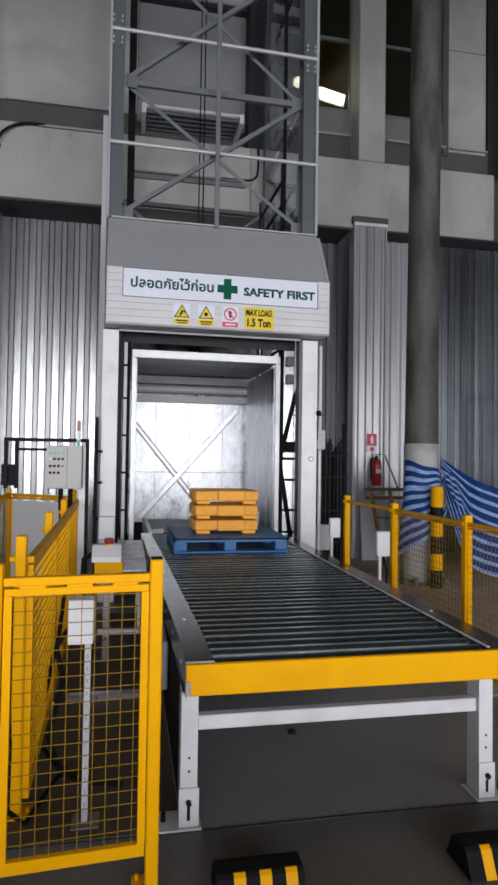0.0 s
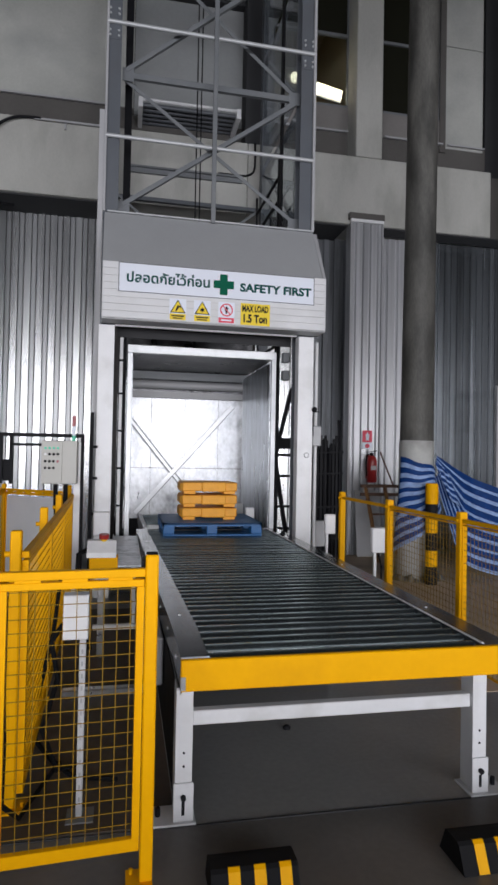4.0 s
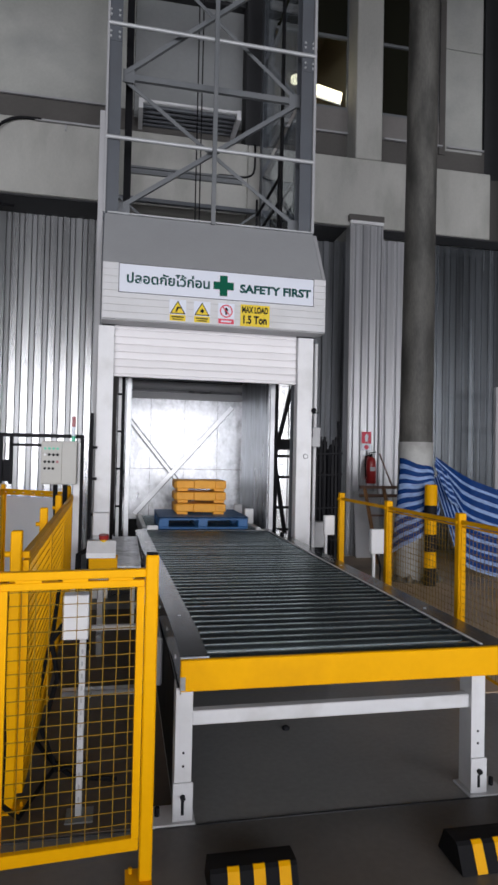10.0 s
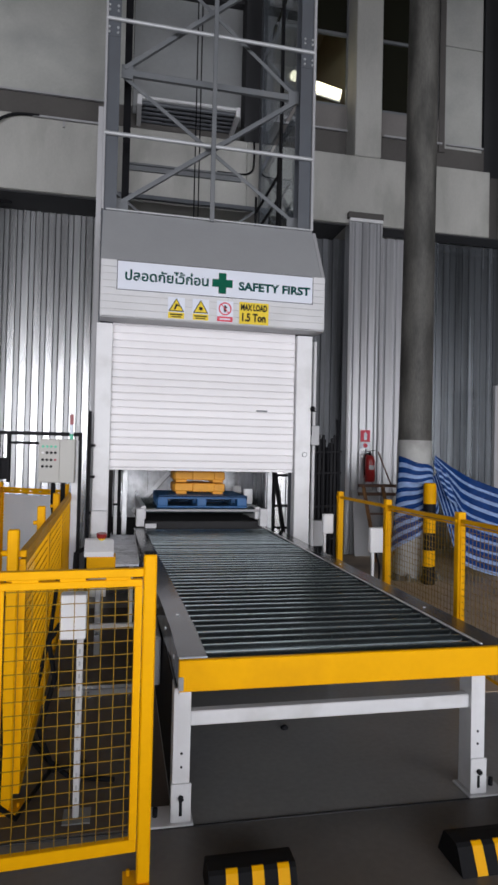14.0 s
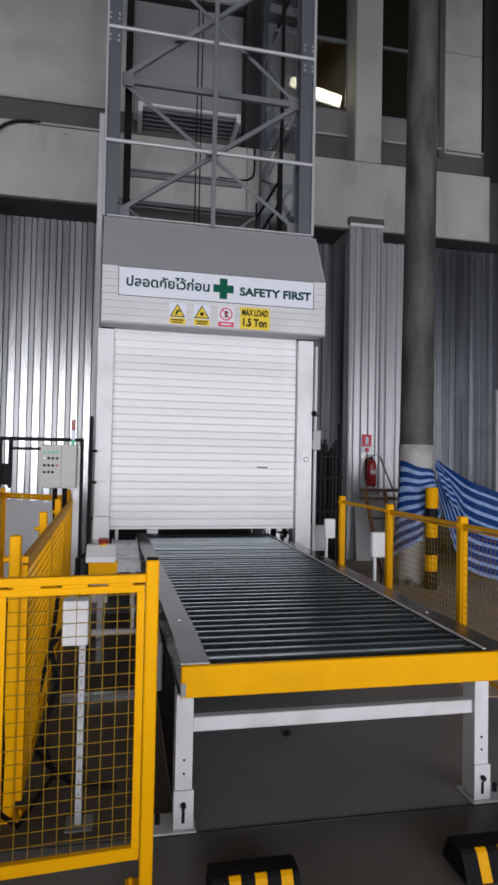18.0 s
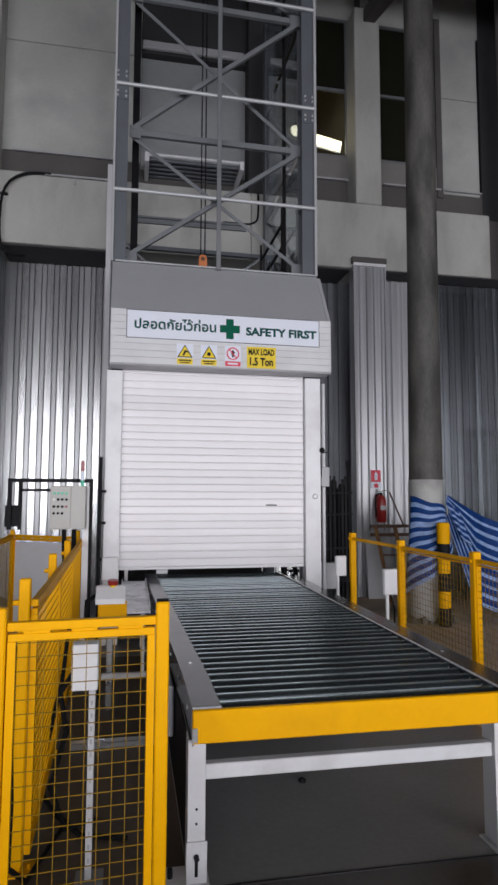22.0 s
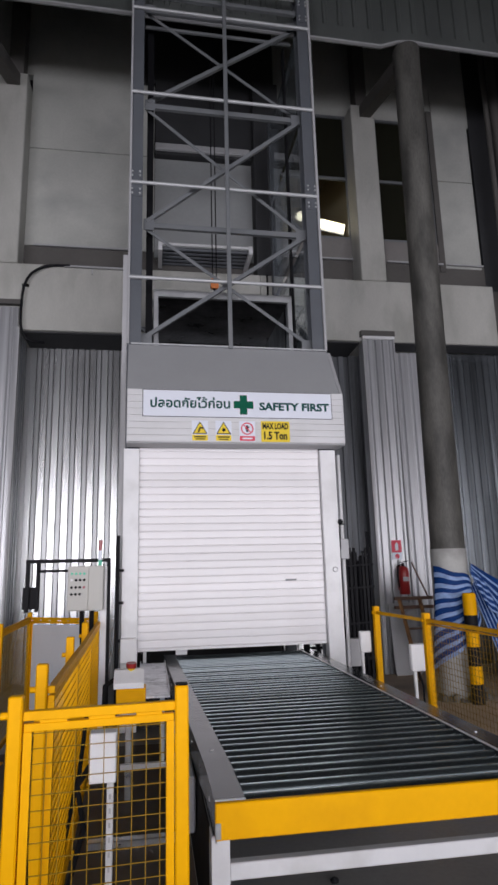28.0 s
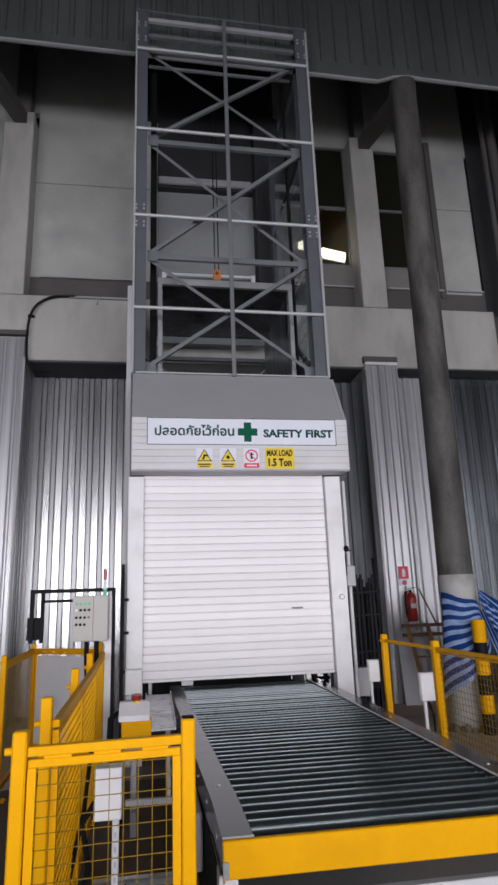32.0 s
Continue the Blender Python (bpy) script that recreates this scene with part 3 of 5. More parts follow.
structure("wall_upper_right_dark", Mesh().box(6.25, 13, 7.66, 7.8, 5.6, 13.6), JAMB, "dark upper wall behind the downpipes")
structure("wall_lower_ends", Mesh().box(8.2, 13, 7.45, 7.55, -0.3, 6.87).box(-13, -9, 7.45, 7.55, -0.3, 13.6), HALL, "plain end wall")
# Unseen slab, added to cut direct daylight on the upper walls.
structure("ceiling_mezzanine", Mesh().box(-13, 13, -14.2, -6.5, 5.75, 6.0), HALL, "unseen low slab added to shade the upper walls", "ceiling")
structure("ceiling", Mesh().box(-13, 13, -14.2, 11.3, 13.6, 13.8), DARKHALL, "dark sheet roof of the hall", "ceiling")
structure("wall_west", Mesh().box(-13.2, -13, -14.2, 11.3, -0.3, 13.6), HALL, "plain clad side wall of the hall")
structure("wall_east", Mesh().box(13, 13.2, -14.2, 11.3, -0.3, 13.6), HALL, "plain clad side wall of the hall")
# Unseen low wall, added to keep daylight off the lower left.
structure("wall_dock_parapet", Mesh().box(-9.0, 0.9, -4.4, -4.25, 0.0, 0.9, 0.01), HALL, "unseen low wall added to shade the lower left")
structure("wall_south", Mesh().box(-13, 13, -14.2, -14, 5.0, 13.6), HALL, "plain clad wall over the open dock front")

tray = Mesh().box(-0.4, 1.5, 7.14, 7.19, 6.25, 6.28).box(-0.4, 1.5, 7.14, 7.19, 6.16, 6.18).box(-0.4, 1.5, 7.18, 7.195, 6.181, 6.249)
structure("trim_cable_tray", tray, GREYPAINT, "grey cable tray across the beam behind the tower", "cable tray")
lp = Mesh().pipe([(1.71, 7.17, 6.86), (1.715, 7.17, 6.6), (1.71, 7.17, 6.46), (1.69, 7.17, 6.38), (1.64, 7.17, 6.33), (1.56, 7.17, 6.3), (1.4, 7.17, 6.295), (1.1, 7.17, 6.295)], 0.016, 8)
structure("trim_beam_cable", lp, BLACK, "black cable bending along the beam behind the tower", "cable")

# round column
col = thing("column", (3.675, 5.17, 0), "round bare concrete column with whitewashed foot", "column", kind="structure")
Mesh().lathe(3.675, 5.17, [(0.228, 1.9), (0.213, 5.0), (0.208, 9.7), (0.214, 9.72), (0.214, 9.9)], 40).make("shaft", CONCRETE, col)
col.rotation_euler = (0, 0.0062, 0)  # a slight lean
Mesh().lathe(3.675, 5.17, [(0.262, 0.0), (0.258, 0.25), (0.24, 0.3), (0.2365, 1.9)], 40).make("painted_foot", WHITEWASH, col)


# ---- goods lift tower ----
XL, XR = -0.585, 1.985
TOWER = Matrix.Translation((0.7 - 0.032, 4.5, 0.007)) @ Matrix.Rotation(0.018, 4, "Z") @ Matrix.Translation((-0.7, -4.5, 0))
lift = thing("goods_lift_tower", (0.7, 5.7, 0), "tall grey steel goods lift tower with open braced frame", "lift")
for x0, x1 in ((XL, -0.415), (1.8, XR)):
    u = Mesh()
    xm = (x0 + x1) / 2
    half = [(x1, 4.57), (x1, 4.585), (xm + 0.008, 4.585), (xm + 0.008, 4.76), (x1, 4.76), (x1, 4.775)]
    u.prism(half + [(2 * xm - px, py) for px, py in half[::-1]], 0, 10.16, "z")
    up = u.make("upright", UPRIGHT, lift, "blue-grey steel upright")
    if x0 < 0:
        Mesh().box(XL - 0.003, XL + 0.024, 4.53, 4.568, 4.46, 10.12, 0.003).make("corner_angle", LIGHTGREY, lift)
        Mesh().box(XL - 0.062, XL - 0.004, 4.552, 4.56, 0.0, 5.66).box(XL - 0.062, XL - 0.054, 4.56, 4.62, 0.0, 5.66).make("edge_cover", LIGHTGREY, lift, "pale folded edge cover")
    else:
        Mesh().box(x1 - 0.03, x1 + 0.004, 4.53, 4.568, 4.46, 10.12, 0.003).make("corner_angle", LIGHTGREY, lift)
    for z in (6.72, 9.8):
        sp = Mesh().box(xm - 0.085, xm + 0.085, 4.562, 4.569, z - 0.2, z + 0.2).make("splice_plate", UPRIGHT, up)
        bolts = Mesh()
        for s_ in (-0.16, -0.1, 0.1, 0.16):
            for dx in (-0.05, 0.05):
                bolts.tube((xm + dx, 4.562, z + s_), (xm + dx, 4.545, z + s_), 0.014, 6)
        tagged(bolts.make("bolts", TUBE, up), kind="stuff")
for x0, x1 in ((XL, -0.43), (1.83, XR)):
    Mesh().box(x0, x1, 6.8, 6.95, 0, 9.7, 0.004).make("rear_upright", UPRIGHT, lift)
for z in (5.36, 6.715, 8.095, 9.475):
    Mesh().tube((XL + 0.01, 4.545, z), (XR - 0.02, 4.545, z), 0.024, 12).make("front_tube", TUBE, lift, "pale zinc tube")
Mesh().box(0.68, 0.735, 4.5, 4.545 - 0.024, 4.43, 10.14, 0.004).make("centre_mullion", GREYPAINT, lift)
ROWZ = (4.58, 6.2, 8.03, 9.62)
for x in (-0.35, 1.76):
    Mesh().box(x - 0.07, x + 0.07, 4.69, 4.70, 4.47, 4.66).make("gusset_plate", GREYPAINT, lift)
for z in ROWZ[1:]:
    c = Mesh()
    c.box(-0.4, 1.82, 4.70, 4.706, z - 0.036, z + 0.036).box(-0.4, 1.82, 4.706, 4.75, z + 0.03, z + 0.036).box(-0.4, 1.82, 4.706, 4.75, z - 0.036, z - 0.03)
    for x in (-0.33, 1.75):
        c.box(x - 0.07, x + 0.07, 4.69, 4.70, z - 0.08, z + 0.08)
    c.make("girt_channel", GREYPAINT, lift)
for z0, z1 in zip(ROWZ, ROWZ[1:]):
    Mesh().angle((-0.36, 4.685, z0 + 0.04), (1.79, 4.685, z1 - 0.04), 0.052, 0.008).make("front_brace", GREYPAINT, lift)
    Mesh().angle((1.79, 4.745, z0 + 0.04), (-0.36, 4.745, z1 - 0.04), 0.044, 0.008).make("front_brace", GREYPAINT, lift)
    for x in (-0.5, 1.9):
        Mesh().bar((x, 4.8, z0), (x, 6.8, z1), 0.05, 0.06).make("side_brace", UPRIGHT, lift)
        Mesh().bar((x, 4.78, z1), (x, 6.8, z1), 0.05, 0.09).make("side_girt", UPRIGHT, lift)
for s_ in (1, -1):
    Mesh().bar((0.7 - 1.13 * s_, 6.84, 5.62), (0.7 + 1.13 * s_, 6.84, 3.85), 0.035, 0.035).make("rear_brace", GREYPAINT, lift)
Mesh().box(-0.43, 1.83, 6.84, 6.92, 5.58, 5.64).make("rear_girt", UPRIGHT, lift)
for z, mat in ((10.09, TUBE), (9.8, GREYPAINT)):
    Mesh().box(-0.414, 1.799, 4.6, 4.66, z - 0.035, z + 0.025, 0.004).make("top_beam", mat, lift)
Mesh().box(-0.6, 1.99, 4.54, 4.565, 10.161, 10.18).make("top_cap", GREYPAINT, lift)
Mesh().box(-0.4, 1.78, 4.9, 4.94, 9.52, 9.56, 0.004).make("top_tie", GREYPAINT, lift)
Mesh().box(-0.36, -0.27, 5.05, 5.15, 0.1, 9.6).make("guide_rail", BLACK, lift, "black guide rail")
Mesh().box(1.69, 1.715, 5.05, 5.15, 0.1, 9.6).make("guide_rail", BLACK, lift, "black guide rail")
lad = Mesh()
for k in range(16):
    lad.bar((1.72, 5.3, 0.5 + 0.33 * k), (1.72, 6.6, 0.5 + 0.33 * k), 0.03, 0.03)
lad.box(1.705, 1.735, 5.27, 5.3, 0, 5.7).box(1.705, 1.735, 6.6, 6.63, 0, 5.7)
lad.make("side_grille", BLACK, lift, "black side grille bars")
lowbr = Mesh().bar((1.93, 5.2, 2.56), (1.71, 5.2, 1.63), 0.05, 0.05).bar((1.71, 5.205, 1.64), (1.885, 5.205, 0.58), 0.05, 0.05)
lowbr.make("lower_side_brace", BLACK, lift)
for z, h in ((0.66, 0.035), (0.96, 0.035), (1.374, 0.035), (1.66, 0.04), (1.82, 0.15)):
    Mesh().bar((1.72, 5.35, z), (1.99, 5.35, z), 0.03, h).make("side_rung", BLACK, lift)
duct = Mesh().box(-0.352, -0.312, 4.8, 4.845, 0, 3.1, 0.004).make("cable_duct", WHITE, lift, "white cable duct with clips")
for z in (0.55, 1.0, 1.45, 1.9, 2.35, 2.75):
    Mesh().box(-0.354, -0.31, 4.792, 4.799, z, z + 0.025).make("clip", BLACK, duct)
for z in (2.62, 2.85):
    Mesh().box(1.7, 1.79, 4.84, 4.93, z, z + 0.13, 0.01).make("guide_bracket", GREYPAINT, lift)
for k in range(4):
    x0 = -0.36 + k * 0.53
    sh = Mesh().box(x0, x0 + 0.524, 6.96, 6.97, 0, 1.42).box(x0, x0 + 0.524, 6.962, 6.972, 1.43, 2.56)
    sh.make("rear_liner_sheet", SHINY, lift, "shiny galvanised liner sheet")
for a, b, strips in (((-0.3, 6.93, 2.35), (1.02, 6.93, 0.72), ((0.031, 0.02), (-0.031, 0.02))), ((1.45, 6.9, 2.42), (-0.05, 6.9, 0.72), ((0.032, 0.012),))):
    cross = Mesh().bar(a, b, 0.076, 0.006, up=(0, 1, 0)).make("rear_cross_brace", BRACE, lift, "bright galvanised strip brace")
    d = (Vector(b) - Vector(a)).normalized()
    for o_, w_ in strips:
        q = d.cross(Vector((0, 1, 0))) * o_ - Vector((0, 0.008, 0))
        Mesh().bar(Vector(a) + q, Vector(b) + q, w_, 0.009, up=(0, 1, 0)).make("edge_strip", GREYPAINT, cross)
Mesh().box(-0.3, 1.7, 6.952, 6.9585, 1.385, 1.415).make("rear_rail", SHINY, lift)
# Dark plate added so the shaft foot looks unlit below the shutter.
Mesh().box(-0.36, 1.76, 6.93, 6.955, 0, 0.64).make("rear_kick_plate", DARK, lift, "dark plate added for the unlit shaft foot")
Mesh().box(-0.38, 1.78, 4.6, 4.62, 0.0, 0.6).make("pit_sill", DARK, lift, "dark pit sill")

# Dark sheet added in place of the shaded gap behind the header.
Mesh().box(-0.388, 1.788, 4.782, 4.79, 3.04, 4.5).make("shaft_transom", DARK, lift, "dark sheet added in the shaded gap above the lift opening")

for z0, z1 in zip(ROWZ, ROWZ[1:]):
    vs = Mesh().box(1.83, 1.836, 4.83, 6.75, z0 + 0.06, z1 - 0.06).make("plastic_sheet", VEIL, lift, "hazy clear plastic side sheet")
    vs.visible_shadow = False

# header over the shutter, guides
HX0, HX1 = -0.565, 2.03
slope = Mesh().prism([(4.171, 3.768), (4.56, 4.455), (4.57, 4.455), (4.57, 3.758)], HX0, 1.985, "x")
Mesh().box(HX0 + 0.03, 1.97, 4.53, 4.552, 4.457, 4.475, 0.003).make("slope_rim", TUBE, lift, "pale zinc rim strip")
slope.make("header_slope", SLOPE, lift, "sloping light grey cover plate")
hb = thing("shutter_header_box", (0.73, 4.4, 3.12), "white ribbed shutter box carrying safety signs", "shutter box")
bx = Mesh()
bx.box(HX0, HX0 + 0.012, 4.17, 4.56, 3.138, 3.756).box(HX1 - 0.012, HX1, 4.17, 4.56, 3.138, 3.756)
bx.box(HX0, HX1, 4.17, 4.44, 3.126, 3.138).box(HX0, HX1, 4.17, 4.56, 3.754, 3.768)
bx.make("casing", LIGHTGREY, hb, "light grey casing")
sx = Mesh().prism([(4.17, 3.768), (4.56, 3.768), (4.56, 4.44)], 1.99, HX1, "x")
sx.make("end_cheek", LIGHTGREY, hb)
for k in range(8):
    z = 3.14 + k * 0.0782
    Mesh().box(HX0 + 0.002, HX1 - 0.002, 4.152, 4.1695, z, z + 0.0772, 0.005).make("front_lath", HEADLATH, hb)
for x0, x1 in ((-0.597, -0.418), (1.783, 1.975)):
    g = Mesh()
    g.box(x0, x1, 4.42, 4.435, 0, 3.11, 0.003)
    g.box(x0, x0 + 0.01, 4.435, 4.565, 0, 3.11).box(x1 - 0.01, x1, 4.435, 4.46, 0, 3.11)
    gu = g.make("shutter_guide", WHITE, lift, "white steel shutter guide post")
    if x0 > 0:
        Mesh().box(1.99, 2.1, 4.45, 4.55, 1.78, 2.02, 0.008).make("switch_box", LIGHTGREY, gu)
        Mesh().lathe(1.99, 4.4, [(0.004, 2.185), (0.026, 2.2), (0.034, 2.22), (0.026, 2.245), (0.004, 2.258)], 14).bar((1.99, 4.41, 2.19), (2.06, 4.44, 2.2), 0.012, 0.012).make("sensor_eye", BLACK, gu)
        Mesh().pipe([(1.985, 4.43, 2.2), (1.975, 4.41, 2.1), (1.98, 4.41, 1.98), (1.99, 4.44, 1.9)], 0.006, 6).make("sensor_cable", BLACK, gu)
        Mesh().tube((1.9, 4.42, 1.66), (1.9, 4.412, 1.66), 0.032, 16).make("key_switch", GREYPAINT, gu)
        Mesh().tube((1.9, 4.4125, 1.66), (1.9, 4.406, 1.66), 0.024, 16).make("key_barrel", WHITE, gu)
    else:
        Mesh().box(-0.6, -0.42, 4.3, 4.42, 0.72, 0.98, 0.01).make("junction_box", WHITE, gu)

sign = thing("safety_sign", (0.75, 4.15, 3.43), "white banner sign with green cross and green lettering", "sign")
Mesh().box(-0.388, 1.876, 4.14, 4.15, 3.432, 3.757).make("board", SIGNWHITE, sign)
fr = Mesh()
for a, b, c, d in ((-0.388, 1.876, 3.432, 3.438), (-0.388, 1.876, 3.751, 3.757), (-0.388, -0.382, 3.438, 3.751), (1.87, 1.876, 3.438, 3.751)):
    fr.box(a, b, 4.137, 4.1398, c, d)
fr.make("border", BLACK, sign)
Mesh().prism([(0.79 + a * 0.105, 3.592 + b * 0.105) for a, b in ((-1.12, -0.42), (-0.42, -0.42), (-0.42, -1.12), (0.42, -1.12), (0.42, -0.42), (1.12, -0.42), (1.12, 0.42), (0.42, 0.42), (0.42, 1.12), (-0.42, 1.12), (-0.42, 0.42), (-1.12, 0.42))], 4.135, 4.1398, "y").make("green_cross", GREEN, sign)
letters("thai_lettering", "ปลอดภัยไว้ก่อน", 0.175, (0.165, 4.138, 3.61), SIGNTEXT, sign, "green lettering", 0.93, 0.0046, 0.86)
letters("lettering", "SAFETY FIRST", 0.135, (1.41, 4.138, 3.578), SIGNTEXT, sign, "green lettering", 0.86, 0.0055, 0.95)


def warning(x, kind):
    s = thing("warning_sticker", (x, 4.15, 3.16), "yellow and white pictogram sticker on the shutter box" if kind else "white sticker with red prohibition ring", "sticker", "stickers on the shutter box")
    Mesh().box(x - 0.095, x + 0.095, 4.146, 4.15, 3.15, 3.395).make("backing", SIGNWHITE, s)
    if kind:
        Mesh().prism([(x - 0.088, 3.235), (x + 0.088, 3.235), (x, 3.385)], 4.142, 4.1458, "y").make("triangle_edge", BLACK, s)
        Mesh().prism([(x - 0.07, 3.245), (x + 0.07, 3.245), (x, 3.367)], 4.14, 4.1418, "y").make("triangle", SIGNYELLOW, s)
        if kind == 1:
            Mesh().prism([(x - 0.03, 3.255), (x - 0.01, 3.255), (x + 0.012, 3.3), (x + 0.04, 3.285), (x + 0.03, 3.31), (x - 0.005, 3.32)], 4.138, 4.1398, "y").make("symbol", BLACK, s)
        else:
            Mesh().prism([(x + 0.03 * math.cos(a * math.pi / 6) * (1 if a % 2 else 0.55), 3.285 + 0.03 * math.sin(a * math.pi / 6) * (1 if a % 2 else 0.55)) for a in range(12)], 4.138, 4.1398, "y").make("symbol", BLACK, s)
        Mesh().box(x - 0.09, x + 0.09, 4.142, 4.1458, 3.155, 3.225).make("caption_plate", SIGNYELLOW, s)
        Mesh().box(x - 0.07, x + 0.07, 4.14, 4.1418, 3.192, 3.207).box(x - 0.055, x + 0.055, 4.14, 4.1418, 3.168, 3.18).make("caption_bars", BLACK, s)
    else:
        ring = Mesh()
        pts = [(x + 0.068 * math.cos(a * math.pi / 12), 4.142, 3.305 + 0.068 * math.sin(a * math.pi / 12)) for a in range(24)]
        for p, q in zip(pts, pts[1:] + pts[:1]):
            ring.bar(p, q, 0.004, 0.014, up=(0, 0, 1) if abs(p[0] - q[0]) > abs(p[2] - q[2]) else (1, 0, 0))
        ring.bar((x - 0.045, 4.142, 3.355), (x + 0.045, 4.142, 3.255), 0.004, 0.012)
        ring.make("prohibition_ring", SIGNRED, s)
        Mesh().bar((x, 4.1445, 3.265), (x, 4.1445, 3.345), 0.022, 0.002, up=(0, 1, 0)).bar((x - 0.02, 4.1445, 3.3), (x + 0.025, 4.1445, 3.325), 0.014, 0.002, up=(0, 1, 0)).make("symbol", BLACK, s)
        Mesh().box(x - 0.09, x + 0.09, 4.142, 4.1458, 3.158, 3.215).make("caption_plate", SIGNRED, s)
        Mesh().box(x - 0.06, x + 0.06, 4.14, 4.1418, 3.178, 3.195).make("caption_bar", SIGNWHITE, s)
    return s


stickers = [warning(0.272, 1), warning(0.548, 2), warning(0.828, 0)]
mx = thing("load_limit_sticker", (1.17, 4.15, 3.15), "yellow load limit sticker with black lettering", "sticker")
Mesh().box(0.995, 1.342, 4.146, 4.15, 3.148, 3.4).make("backing", SIGNYELLOW, mx)
letters("lettering", "MAX LOAD", 0.1, (1.168, 4.144, 3.34), BLACK, mx, "black lettering", 0.31, 0.004)
letters("lettering", "1.5 Ton", 0.125, (1.168, 4.144, 3.225), BLACK, mx, "black lettering", 0.28, 0.005)

# roller shutter of separate laths
LATHS, PITCH, SHUT_Y = 29, 0.0865, 4.5
shutter = thing("roller_shutter", (0.7, SHUT_Y, 0), "white steel roller shutter with horizontal laths", "shutter")
lath = Mesh()
prof = [(-0.004, 0.0), (-0.006, 0.002), (-0.012, 0.006), (-0.0138, 0.014), (-0.0142, 0.04), (-0.0136, 0.07), (-0.012, 0.079), (-0.006, 0.0845), (-0.004, 0.086), (0.004, 0.086), (0.004, 0.0)]
lath.prism([(y, z) for y, z in prof], -1.117, 1.075, "x")
laths = []
first = None
for k in range(LATHS):
    if k == 0:
        b = Mesh().prism([(y, z) for y, z in prof], -1.117, 1.075, "x").box(-1.117, 1.075, -0.022, 0.022, -0.03, -0.001, 0.004)
        ob = b.make("bottom_lath", SLAT, shutter, "bottom lath with stiffening bar", origin=(0, 0, 0))
    elif first is None:
        ob = first = lath.make("lath", SLAT, shutter, origin=(0, 0, 0))
    else:
        ob = new("lath", first.data)
        ob.parent = shutter
    laths.append(ob)
Mesh().box(0.602, 0.735, -0.024, -0.012, 0.006, 0.026, 0.003).make("lift_handle", GREYPAINT, laths[8], "small steel handle", origin=(0, 0, 0))

# ---- lift car with its own roller deck ----
car = thing("lift_car", (0.7, 5.85, 0.45), "lift car with bright steel portal frame and galvanised walls", "lift car")
CX0, CX1 = -0.235, 1.665
for x in (CX0, CX1 - 0.062):
    Mesh().box(x, x + 0.062, 4.95, 5.01, 0.3, 2.899, 0.004).make("portal_post", BRIGHT, car)
    Mesh().box(x, x + 0.062, 6.72, 6.78, 0.45, 2.86, 0.004).make("rear_post", GALV, car)
Mesh().box(CX0, CX1, 4.95, 5.01, 2.9, 3.0, 0.004).make("portal_head", BRIGHT, car)
Mesh().box(CX1 - 0.07, CX1 - 0.064, 5.012, 6.72, 0.55, 2.86).make("side_sheet", SIDESHEET, car, "galvanised side sheet")
Mesh().box(CX0 + 0.064, CX0 + 0.07, 5.012, 6.72, 0.95, 2.86).make("side_sheet", SIDESHEET, car, "galvanised side sheet")
Mesh().box(CX0, CX1, 5.012, 6.78, 2.93, 2.94).make("roof_sheet", DARKSHEET, car, "roof sheet darkened for the shade inside the car")
Mesh().box(CX0, CX1, 6.72, 6.78, 2.8, 2.92, 0.004).make("rear_head_beam", GREYPAINT, car)
Mesh().box(-0.3, 1.7, 6.86, 6.95, 2.52, 2.62, 0.004).make("rear_door_head", LIGHTGREY, lift)
Mesh().tube((-0.3, 6.86, 2.72), (1.68, 6.86, 2.72), 0.065, 18).make("rear_drum", LIGHTGREY, lift, "grey drum over the rear opening")
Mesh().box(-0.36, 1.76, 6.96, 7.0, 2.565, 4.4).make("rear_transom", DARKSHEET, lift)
for x in (CX0 + 0.1, 0.7, CX1 - 0.15):
    Mesh().box(x, x + 0.06, 5.02, 6.7, 2.941, 3.0).make("roof_joist", LIGHTGREY, car)
for x in (0.0, 1.45):
    Mesh().box(x, x + 0.06, 4.97, 6.75, 0.585, 0.74, 0.004).make("deck_rail", WHITE, car)
Mesh().box(0.0, 1.51, 4.93, 4.965, 0.682, 0.71, 0.004).make("deck_nosing", LIGHTGREY, car)
for x in (-0.06, 1.5):
    Mesh().box(x, x + 0.1, 4.9, 5.02, 0.5, 0.72, 0.006).make("deck_buffer", WHITE, car)
first_roller = Mesh().tube((0.065, 0, 0), (1.445, 0, 0), 0.042, 16).make("deck_roller", ROLLER, car, origin=(0.7, 0, 0))
first_roller.location = (0, -0.81, 0.24)
for k in range(1, 12):
    o = new("deck_roller", first_roller.data)
    o.parent, o.location = car, (0, -0.81 + 0.147 * k, 0.24)
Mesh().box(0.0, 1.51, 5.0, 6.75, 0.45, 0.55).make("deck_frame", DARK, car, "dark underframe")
for y in (5.35, 6.1):
    Mesh().box(1.38, 1.5, y, y + 0.06, 0.745, 0.95, 0.008).make("sensor_box", WHITE, car)
hook = Mesh()
hook.prism([(0.635, 3.5), (0.645, 3.47), (0.745, 3.47), (0.755, 3.5), (0.75, 3.61), (0.73, 3.65), (0.66, 3.65), (0.64, 3.61)], 5.78, 5.84, "y")
hk = hook.make("hook_block", ORANGE, car, "orange hook block")
Mesh().tube((0.695, 5.81, 2.95), (0.695, 5.81, 3.47), 0.02, 10).make("shackle", BLACK, hk)
Mesh().tube((0.695, 5.776, 3.59), (0.695, 5.844, 3.59), 0.03, 14).make("sheave", BROWN, hk)
